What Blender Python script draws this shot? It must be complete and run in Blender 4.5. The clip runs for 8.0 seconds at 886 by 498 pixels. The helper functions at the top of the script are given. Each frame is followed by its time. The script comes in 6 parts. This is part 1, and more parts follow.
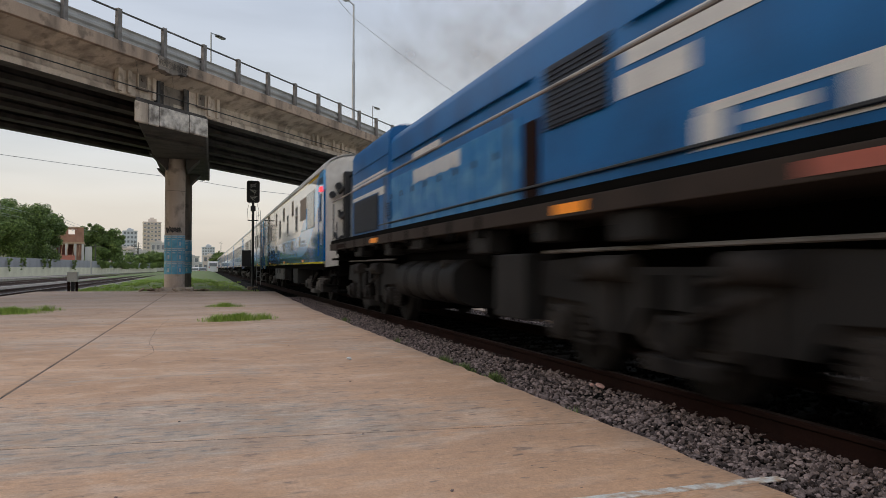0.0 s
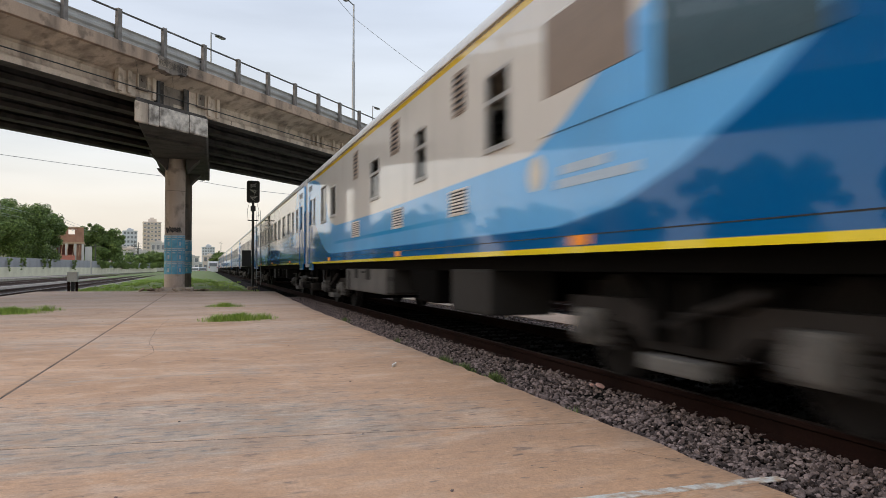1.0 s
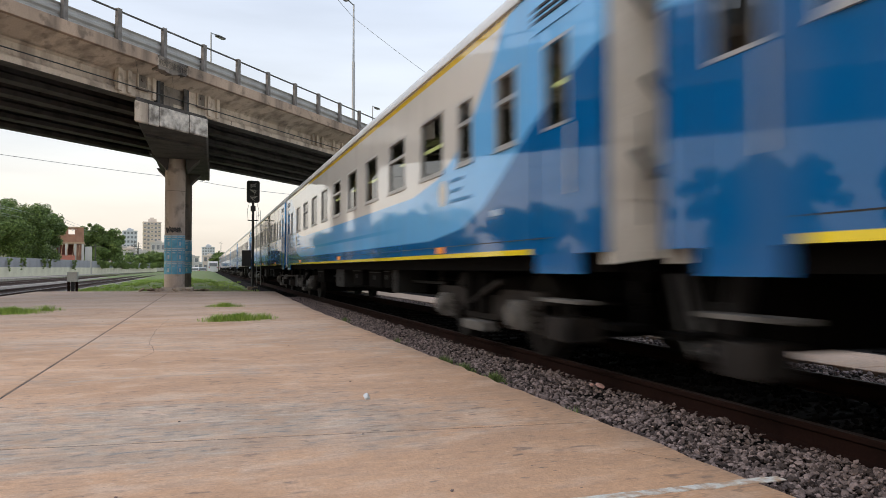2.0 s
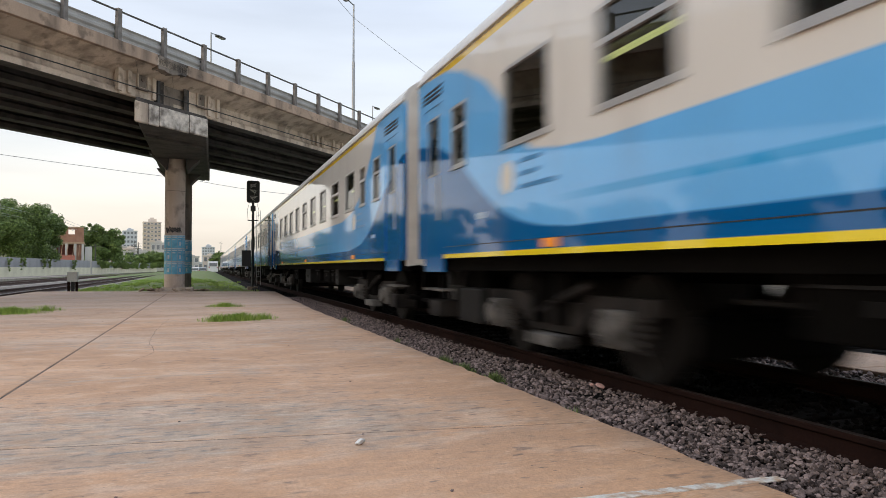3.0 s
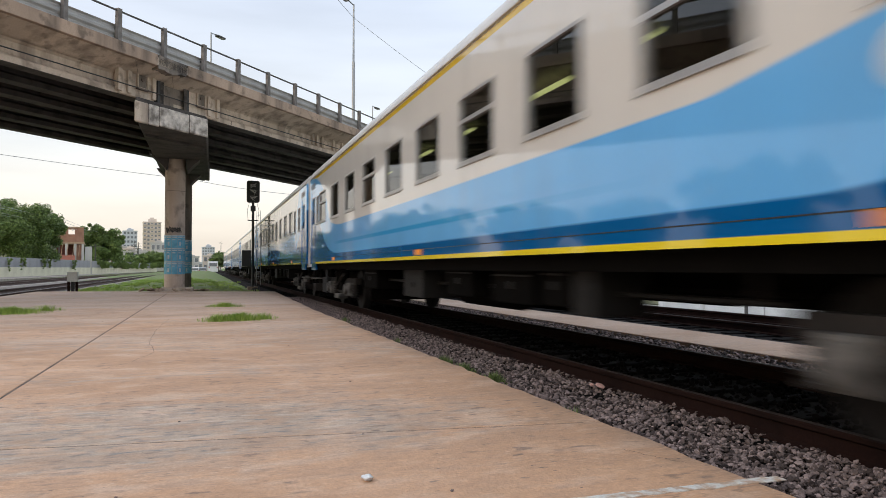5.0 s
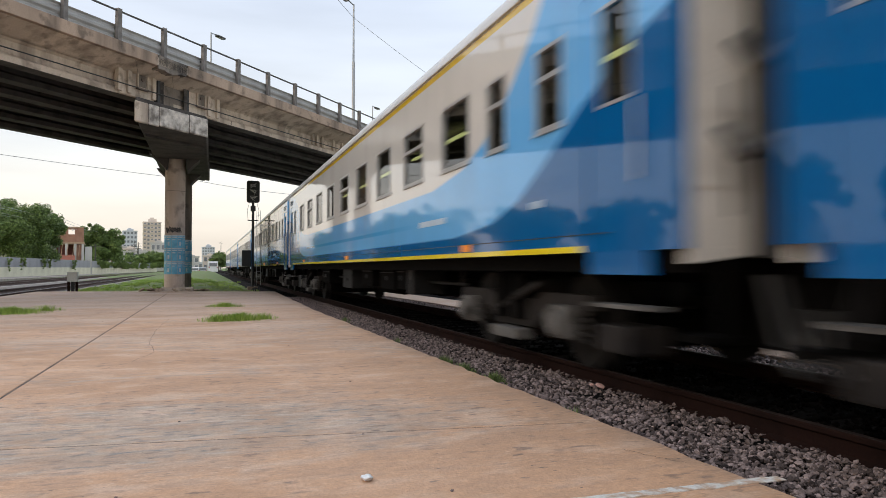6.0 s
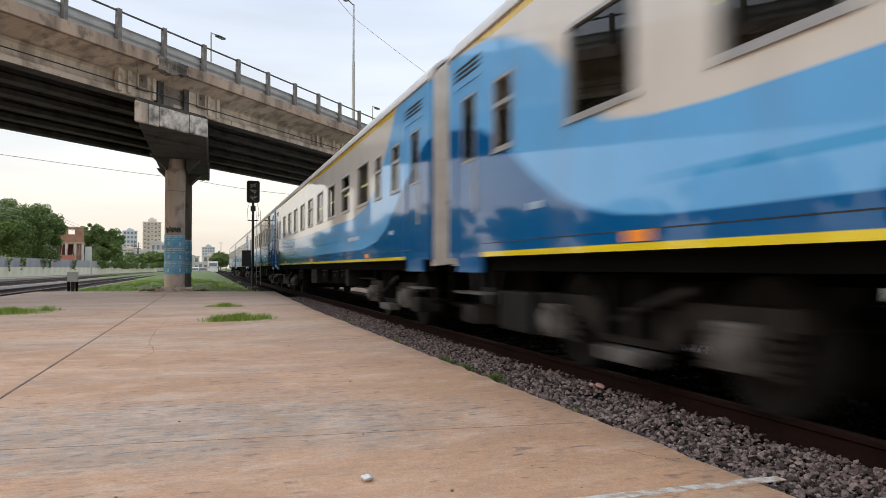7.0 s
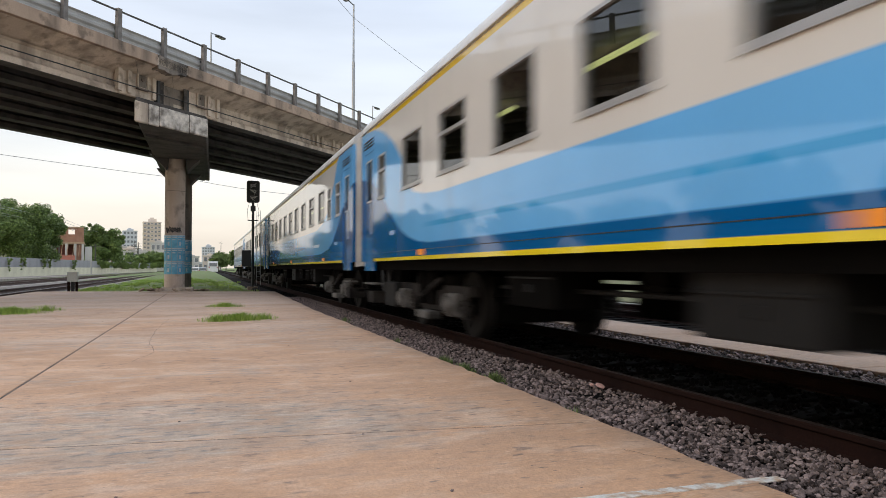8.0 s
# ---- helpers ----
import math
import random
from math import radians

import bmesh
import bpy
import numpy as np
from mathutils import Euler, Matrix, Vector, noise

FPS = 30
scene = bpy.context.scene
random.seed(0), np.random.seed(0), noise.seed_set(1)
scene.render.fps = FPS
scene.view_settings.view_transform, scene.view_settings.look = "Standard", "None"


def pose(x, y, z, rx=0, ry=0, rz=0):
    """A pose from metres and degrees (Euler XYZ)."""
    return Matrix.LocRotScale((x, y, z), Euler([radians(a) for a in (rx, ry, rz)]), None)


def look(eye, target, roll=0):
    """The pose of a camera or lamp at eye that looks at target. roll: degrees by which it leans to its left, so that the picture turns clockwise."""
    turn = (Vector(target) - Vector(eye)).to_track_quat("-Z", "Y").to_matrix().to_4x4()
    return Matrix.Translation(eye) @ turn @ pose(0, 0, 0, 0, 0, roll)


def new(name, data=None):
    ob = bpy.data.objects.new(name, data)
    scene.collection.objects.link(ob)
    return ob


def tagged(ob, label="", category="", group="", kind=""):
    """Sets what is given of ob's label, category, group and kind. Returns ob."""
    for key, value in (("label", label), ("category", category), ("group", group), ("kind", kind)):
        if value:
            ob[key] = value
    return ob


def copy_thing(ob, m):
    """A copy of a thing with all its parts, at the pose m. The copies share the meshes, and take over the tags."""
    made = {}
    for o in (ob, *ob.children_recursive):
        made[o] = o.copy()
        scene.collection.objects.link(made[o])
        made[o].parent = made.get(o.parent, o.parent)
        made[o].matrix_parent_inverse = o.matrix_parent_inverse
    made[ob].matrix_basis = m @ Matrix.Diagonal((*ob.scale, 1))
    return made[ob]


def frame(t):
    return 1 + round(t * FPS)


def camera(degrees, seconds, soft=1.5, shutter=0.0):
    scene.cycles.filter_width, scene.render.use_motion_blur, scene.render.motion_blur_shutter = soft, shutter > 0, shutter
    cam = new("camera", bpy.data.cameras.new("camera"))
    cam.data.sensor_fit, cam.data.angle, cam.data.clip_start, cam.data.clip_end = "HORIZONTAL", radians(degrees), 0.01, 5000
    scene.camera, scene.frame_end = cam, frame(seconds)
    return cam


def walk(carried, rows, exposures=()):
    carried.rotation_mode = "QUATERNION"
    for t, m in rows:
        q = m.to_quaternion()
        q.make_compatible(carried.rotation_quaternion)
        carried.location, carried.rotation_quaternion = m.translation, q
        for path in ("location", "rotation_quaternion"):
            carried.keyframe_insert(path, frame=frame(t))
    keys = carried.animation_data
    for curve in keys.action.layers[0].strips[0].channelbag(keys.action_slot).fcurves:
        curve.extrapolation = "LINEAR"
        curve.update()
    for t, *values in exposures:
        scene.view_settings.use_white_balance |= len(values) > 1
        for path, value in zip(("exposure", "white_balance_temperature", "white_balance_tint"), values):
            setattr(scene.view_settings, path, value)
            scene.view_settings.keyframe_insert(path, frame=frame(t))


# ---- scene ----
cam = camera(63.8, 8.0, soft=0.55, shutter=0.5)
EYE = pose(0, 0, 1.05, 91.546, 0, -18.306)
walk(cam, [(0.0, EYE), (8.0, EYE)], [(0.0, -0.42), (0.5, -0.29), (1.0, -0.14), (1.5, 0.0), (8.0, 0.02)])

# ---- world, sun ----
world = bpy.data.worlds.new("world")
scene.world = world
world.use_nodes = True
wn, wl = world.node_tree.nodes, world.node_tree.links
sky = wn.new("ShaderNodeTexSky")
sky.sky_type, sky.sun_disc = "NISHITA", False
sky.sun_elevation, sky.sun_rotation = radians(14), radians(250)
sky.air_density, sky.dust_density, sky.ozone_density = 1.0, 3.0, 1.0
wco = wn.new("ShaderNodeTexCoord")
wsep = wn.new("ShaderNodeSeparateXYZ")
wl.new(wco.outputs["Generated"], wsep.inputs[0])
cloudmap = wn.new("ShaderNodeMapping")
cloudmap.inputs["Scale"].default_value = (1.0, 1.0, 6.5)
wl.new(wco.outputs["Generated"], cloudmap.inputs[0])
cloud = wn.new("ShaderNodeTexNoise")
cloud.inputs["Scale"].default_value, cloud.inputs["Detail"].default_value = 2.2, 6
wl.new(cloudmap.outputs[0], cloud.inputs["Vector"])
deck = wn.new("ShaderNodeValToRGB")          # overcast cloud deck: warm low, pale blue-grey high
deck.color_ramp.elements[0].position, deck.color_ramp.elements[0].color = 0.0, (0.98, 0.87, 0.76, 1)
deck.color_ramp.elements[1].position, deck.color_ramp.elements[1].color = 0.62, (1.10, 1.22, 1.42, 1)
for at, col in ((0.08, (1.02, 0.94, 0.85, 1)), (0.17, (0.90, 0.92, 0.94, 1)), (0.34, (0.76, 0.82, 0.94, 1))):
    e = deck.color_ramp.elements.new(at)
    e.color = col
wl.new(wsep.outputs["Z"], deck.inputs[0])
shade = wn.new("ShaderNodeMapRange")
shade.inputs["From Min"].default_value, shade.inputs["From Max"].default_value = 0.3, 0.7
shade.inputs["To Min"].default_value, shade.inputs["To Max"].default_value = 0.87, 1.09
wl.new(cloud.outputs[0], shade.inputs[0])
tint = wn.new("ShaderNodeVectorMath")
tint.operation = "SCALE"
wl.new(deck.outputs[0], tint.inputs[0])
wl.new(shade.outputs[0], tint.inputs["Scale"])
back1, back2 = wn["Background"], wn.new("ShaderNodeBackground")
wl.new(sky.outputs[0], back1.inputs[0])
back1.inputs[1].default_value = 0.05
wl.new(tint.outputs[0], back2.inputs[0])
back2.inputs[1].default_value = 0.92
wadd = wn.new("ShaderNodeAddShader")
wl.new(back1.outputs[0], wadd.inputs[0])
wl.new(back2.outputs[0], wadd.inputs[1])
wl.new(wadd.outputs[0], wn["World Output"].inputs[0])

sun = new("sun", bpy.data.lights.new("sun", "SUN"))
sun.data.energy, sun.data.angle, sun.data.color = 0.55, radians(25), (1.0, 0.94, 0.86)
sun.matrix_world = look((-30, -12, 22), (0, 0, 0))


# ---- small tools ----
def box(bm, x0, x1, y0, y1, z0, z1, bevel=0.0):
    """Adds a box to bm."""
    v = [bm.verts.new((x, y, z)) for x in (x0, x1) for y in (y0, y1) for z in (z0, z1)]
    fs = [bm.faces.new([v[i] for i in q]) for q in ((0, 1, 3, 2), (4, 6, 7, 5), (0, 4, 5, 1), (2, 3, 7, 6), (0, 2, 6, 4), (1, 5, 7, 3))]
    if bevel:
        bmesh.ops.bevel(bm, geom=list({e for f in fs for e in f.edges}), offset=bevel, segments=2, affect="EDGES", profile=0.6)
    return bm


def boxed(x0, x1, y0, y1, z0, z1, bevel=0.0):
    return box(bmesh.new(), x0, x1, y0, y1, z0, z1, bevel)


def tube(bm, a, b, r, r2=None, n=10):
    """Adds a cylinder or cone from a to b."""
    a, b = Vector(a), Vector(b)
    m = Matrix.Translation((a + b) / 2) @ (b - a).to_track_quat("Z", "Y").to_matrix().to_4x4()
    bmesh.ops.create_cone(bm, cap_ends=True, segments=n, radius1=r, radius2=r if r2 is None else r2, depth=(b - a).length, matrix=m)
    return bm


def prism(bm, outline, axis, a, b):
    """Extrudes a closed outline of 2D points along an axis from a to b (axis x: points are (y, z); y: (x, z); z: (x, y))."""
    def at(p, t):
        return (t, p[0], p[1]) if axis == "x" else (p[0], t, p[1]) if axis == "y" else (p[0], p[1], t)
    lo, hi = [bm.verts.new(at(p, a)) for p in outline], [bm.verts.new(at(p, b)) for p in outline]
    n = len(outline)
    bm.faces.new(lo[::-1]), bm.faces.new(hi)
    for i in range(n):
        bm.faces.new((lo[i], lo[(i + 1) % n], hi[(i + 1) % n], hi[i]))
    bmesh.ops.recalc_face_normals(bm, faces=bm.faces)
    return bm


def part(name, bm, material, parent=None, label="", smooth=False):
    """Links a bmesh as one mesh object, under a thing if one is given."""
    me = bpy.data.meshes.new(name)
    bm.to_mesh(me)
    bm.free()
    for m in material if isinstance(material, (list, tuple)) else [material]:
        me.materials.append(m)
    if smooth:
        for p in me.polygons:
            p.use_smooth = True
        me.set_sharp_from_angle(angle=radians(40))
    ob = new(name, me)
    ob.parent = parent
    return tagged(ob, label)


def again(ob, parent=None, m=None, name=""):
    """A further object on the same mesh."""
    o = new(name or ob.name.split(".")[0], ob.data)
    o.parent = parent if parent else ob.parent
    if m is not None:
        o.matrix_basis = m
    return o


def thing(name, label, category, group="", kind="", m=None):
    """An Empty at the base of a thing."""
    ob = tagged(new(name), label, category, group, kind)
    if m is not None:
        ob.matrix_basis = m
    return ob


# ---- materials ----
def surface(name, colour, rough=0.6, metal=0.0, dark=None, scale=4.0, amount=0.5, grain=60.0, bump=0.1, coat=0.0, spec=0.5, spread=(0.42, 0.68)):
    """A painted or raw surface: two tones in large blotches, fine grain, and relief."""
    mat = bpy.data.materials.new(name)
    mat.use_nodes = True
    n, l = mat.node_tree.nodes, mat.node_tree.links
    b = n["Principled BSDF"]
    co = n.new("ShaderNodeTexCoord")
    big, fine = n.new("ShaderNodeTexNoise"), n.new("ShaderNodeTexNoise")
    big.inputs["Scale"].default_value, big.inputs["Detail"].default_value = scale, 6
    fine.inputs["Scale"].default_value, fine.inputs["Detail"].default_value = grain, 4
    for q in (big, fine):
        l.new(co.outputs["Object"], q.inputs["Vector"])
    ramp = n.new("ShaderNodeMapRange")
    ramp.inputs["From Min"].default_value, ramp.inputs["From Max"].default_value = spread
    l.new(big.outputs[0], ramp.inputs[0])
    mix = n.new("ShaderNodeMixRGB")
    mix.inputs[1].default_value = (*colour, 1)
    mix.inputs[2].default_value = (*(dark or [c * 0.6 for c in colour]), 1)
    amt = n.new("ShaderNodeMath")
    amt.operation = "MULTIPLY"
    amt.inputs[1].default_value = amount
    l.new(ramp.outputs[0], amt.inputs[0])
    l.new(amt.outputs[0], mix.inputs[0])
    g = n.new("ShaderNodeMapRange")
    g.inputs["From Min"].default_value, g.inputs["From Max"].default_value = 0.25, 0.75
    g.inputs["To Min"].default_value, g.inputs["To Max"].default_value = 0.8, 1.15
    l.new(fine.outputs[0], g.inputs[0])
    sc = n.new("ShaderNodeVectorMath")
    sc.operation = "SCALE"
    l.new(mix.outputs[0], sc.inputs[0])
    l.new(g.outputs[0], sc.inputs["Scale"])
    l.new(sc.outputs[0], b.inputs["Base Color"])
    b.inputs["Roughness"].default_value, b.inputs["Metallic"].default_value = rough, metal
    b.inputs["Coat Weight"].default_value, b.inputs["Specular IOR Level"].default_value = coat, spec
    if bump:
        bp = n.new("ShaderNodeBump")
        bp.inputs["Strength"].default_value, bp.inputs["Distance"].default_value = bump, 0.02
        l.new(fine.outputs[0], bp.inputs["Height"])
        l.new(bp.outputs[0], b.inputs["Normal"])
    return mat


def layered(name, rough=0.5, metal=0.0, coat=0.0):
    """An empty node material to paint on: material, nodes, links, shader."""
    mat = bpy.data.materials.new(name)
    mat.use_nodes = True
    n, l = mat.node_tree.nodes, mat.node_tree.links
    b = n["Principled BSDF"]
    b.inputs["Roughness"].default_value, b.inputs["Metallic"].default_value, b.inputs["Coat Weight"].default_value = rough, metal, coat
    return mat, n, l, b


def noise_node(n, l, co, scale, detail=5.0, stretch=None):
    t = n.new("ShaderNodeTexNoise")
    t.inputs["Scale"].default_value, t.inputs["Detail"].default_value = scale, detail
    if stretch:
        m = n.new("ShaderNodeMapping")
        m.inputs["Scale"].default_value = stretch
        l.new(co, m.inputs[0])
        co = m.outputs[0]
    l.new(co, t.inputs["Vector"])
    return t.outputs[0]


def ranged(n, l, value, lo, hi, a=0.0, b=1.0):
    m = n.new("ShaderNodeMapRange")
    for key, v in (("From Min", lo), ("From Max", hi), ("To Min", a), ("To Max", b)):
        m.inputs[key].default_value = v
    l.new(value, m.inputs[0])
    return m.outputs[0]


def mixed(n, l, fac, a, b):
    m = n.new("ShaderNodeMixRGB")
    for k, v in ((0, fac), (1, a), (2, b)):
        if isinstance(v, tuple):
            m.inputs[k].default_value = (*v, 1)
        elif isinstance(v, float):
            m.inputs[k].default_value = v
        else:
            l.new(v, m.inputs[k])
    return m.outputs[0]


def maths(n, l, op, a, b):
    m = n.new("ShaderNodeMath")
    m.operation = op
    for k, v in ((0, a), (1, b)):
        if isinstance(v, (int, float)):
            m.inputs[k].default_value = v
        else:
            l.new(v, m.inputs[k])
    return m.outputs[0]


def relief(n, l, b, height, strength, distance):
    bp = n.new("ShaderNodeBump")
    bp.inputs["Strength"].default_value, bp.inputs["Distance"].default_value = strength, distance
    l.new(height, bp.inputs["Height"])
    l.new(bp.outputs[0], b.inputs["Normal"])


def platform_material():
    """Tan screeded concrete with brush streaks, worn bluish-grey patches and dark specks."""
    mat, n, l, b = layered("tan_screed", 0.75)
    co = n.new("ShaderNodeTexCoord").outputs["Object"]
    big = noise_node(n, l, co, 0.55, 4)
    streak = noise_node(n, l, co, 1.0, 9, (3.6, 8.5, 1))
    streak2 = noise_node(n, l, co, 1.0, 6, (0.9, 6, 1))
    fine = noise_node(n, l, co, 55, 6)
    specks = noise_node(n, l, co, 9, 3, (0.7, 1.6, 1))
    col = mixed(n, l, ranged(n, l, big, 0.35, 0.65), (0.565, 0.325, 0.188), (0.455, 0.262, 0.152))
    # a worn grey-blue patch with ragged streaky outline, and fainter ones elsewhere
    patch = n.new("ShaderNodeMapping")
    patch.inputs["Location"].default_value, patch.inputs["Scale"].default_value = (0.22, -4.6, 0), (0.40, 0.92, 1)
    l.new(co, patch.inputs[0])
    span = n.new("ShaderNodeVectorMath")
    span.operation = "LENGTH"
    l.new(patch.outputs[0], span.inputs[0])
    rag = maths(n, l, "ADD", span.outputs["Value"], maths(n, l, "MULTIPLY", noise_node(n, l, co, 1.0, 7, (1.4, 3.4, 1)), 1.7))
    worn = maths(n, l, "MULTIPLY", ranged(n, l, rag, 2.0, 1.35), ranged(n, l, streak, 0.36, 0.56, 0.45, 1.0))
    faint = maths(n, l, "MULTIPLY", ranged(n, l, noise_node(n, l, co, 0.33, 5, (0.8, 1.9, 1)), 0.48, 0.60), ranged(n, l, streak, 0.42, 0.60, 0.0, 0.7))
    worn = maths(n, l, "MAXIMUM", worn, faint)
    col = mixed(n, l, maths(n, l, "MULTIPLY", worn, 0.85), col, (0.385, 0.305, 0.238))
    col = mixed(n, l, maths(n, l, "MULTIPLY", worn, ranged(n, l, noise_node(n, l, co, 1.0, 8, (7, 19, 1)), 0.53, 0.63)), col, (0.20, 0.18, 0.17))
    col = mixed(n, l, maths(n, l, "MULTIPLY", worn, ranged(n, l, noise_node(n, l, co, 1.0, 8, (3, 9, 1)), 0.56, 0.66, 0.0, 0.6)), col, (0.56, 0.455, 0.365))
    pits = maths(n, l, "MULTIPLY", ranged(n, l, noise_node(n, l, co, 1.0, 4, (7, 15, 1)), 0.66, 0.72), ranged(n, l, noise_node(n, l, co, 0.7, 3), 0.50, 0.60))
    col = mixed(n, l, maths(n, l, "MULTIPLY", pits, 0.75), col, (0.17, 0.125, 0.105))
    col = mixed(n, l, ranged(n, l, streak2, 0.56, 0.75, 0.0, 0.30), col, (0.62, 0.42, 0.295))
    col = mixed(n, l, ranged(n, l, streak, 0.57, 0.72, 0.0, 0.30), col, (0.30, 0.195, 0.135))
    col = mixed(n, l, ranged(n, l, specks, 0.68, 0.73, 0.0, 0.8), col, (0.13, 0.09, 0.07))
    sxy = n.new("ShaderNodeSeparateXYZ")
    l.new(co, sxy.inputs[0])
    # thin flakes and scuffs along the brushing, in drifts
    drift = ranged(n, l, noise_node(n, l, co, 0.8, 4, (0.6, 1.5, 1)), 0.42, 0.62, 0.15, 1.0)
    scuff = ranged(n, l, noise_node(n, l, co, 1.0, 7, (9, 38, 1)), 0.57, 0.68, 0.0, 0.75)
    col = mixed(n, l, maths(n, l, "MULTIPLY", drift, scuff), col, (0.235, 0.150, 0.102))
    flake = ranged(n, l, noise_node(n, l, co, 1.0, 7, (12, 44, 3)), 0.58, 0.68, 0.0, 0.6)
    col = mixed(n, l, maths(n, l, "MULTIPLY", drift, flake), col, (0.70, 0.50, 0.36))
    mottle = noise_node(n, l, co, 2.6, 7, (0.7, 1.2, 1))
    col = mixed(n, l, ranged(n, l, mottle, 0.53, 0.68, 0.0, 0.55), col, (0.40, 0.245, 0.155))
    col = mixed(n, l, ranged(n, l, mottle, 0.47, 0.33, 0.0, 0.50), col, (0.63, 0.44, 0.32))
    # Paler with distance: grazing-angle sheen painted in, broken up by noise.
    far_sheen = maths(n, l, "ADD", maths(n, l, "MULTIPLY", ranged(n, l, sxy.outputs["Y"], 8.0, 24.0), 0.35), noise_node(n, l, co, 0.45, 6, (0.7, 1.3, 1)))
    col = mixed(n, l, ranged(n, l, far_sheen, 0.56, 0.85, 0.0, 0.6), col, (0.60, 0.45, 0.355))
    near_pits = maths(n, l, "MULTIPLY", ranged(n, l, noise_node(n, l, co, 1.0, 6, (6, 14, 2)), 0.58, 0.66), ranged(n, l, noise_node(n, l, co, 1.0, 3, (0.5, 1.1, 4)), 0.43, 0.56))
    col = mixed(n, l, maths(n, l, "MULTIPLY", near_pits, 0.8), col, (0.21, 0.135, 0.10))
    chips = ranged(n, l, noise_node(n, l, co, 1.0, 3, (16, 30, 1)), 0.715, 0.74, 0.0, 0.9)
    col = mixed(n, l, chips, col, (0.10, 0.070, 0.055))
    # trodden soot along the trackside edge
    edge = maths(n, l, "ADD", sxy.outputs["X"], maths(n, l, "MULTIPLY", noise_node(n, l, co, 1.0, 7, (2.5, 2.5, 1)), 0.9))
    col = mixed(n, l, ranged(n, l, edge, 2.75, 3.15, 0.0, 0.6), col, (0.27, 0.175, 0.115))
    g = maths(n, l, "MULTIPLY", ranged(n, l, fine, 0.25, 0.75, 0.86, 1.13), ranged(n, l, noise_node(n, l, co, 1.0, 8, (15, 22, 1)), 0.3, 0.7, 0.90, 1.09))
    sc = n.new("ShaderNodeVectorMath")
    sc.operation = "SCALE"
    l.new(col, sc.inputs[0]), l.new(g, sc.inputs["Scale"])
    l.new(sc.outputs[0], b.inputs["Base Color"])
    l.new(ranged(n, l, big, 0.3, 0.7, 0.6, 0.85), b.inputs["Roughness"])
    relief(n, l, b, maths(n, l, "ADD", maths(n, l, "MULTIPLY", fine, 0.5), streak), 0.5, 0.015)
    return mat


def concrete_material(name, light, dark, streaks):
    """Old cast concrete: rain streaks down the faces, blotches and pores."""
    mat, n, l, b = layered(name, 0.88)
    co = n.new("ShaderNodeTexCoord").outputs["Object"]
    big = noise_node(n, l, co, 0.5, 6)
    run = noise_node(n, l, co, 1.0, 7, (1.6, 1.6, 0.22))
    fine = noise_node(n, l, co, 22, 6)
    col = mixed(n, l, ranged(n, l, big, 0.38, 0.66), light, tuple(0.72 * c for c in light))
    col = mixed(n, l, ranged(n, l, run, 0.46, 0.66, 0.0, streaks), col, dark)
    col = mixed(n, l, ranged(n, l, noise_node(n, l, co, 2.6, 6), 0.55, 0.68, 0.0, 0.6), col, tuple(0.6 * c for c in dark))
    col = mixed(n, l, ranged(n, l, fine, 0.3, 0.8, 0.0, 0.45), col, tuple(0.55 * c for c in light))
    l.new(col, b.inputs["Base Color"])
    relief(n, l, b, maths(n, l, "ADD", fine, big), 0.35, 0.03)
    return mat


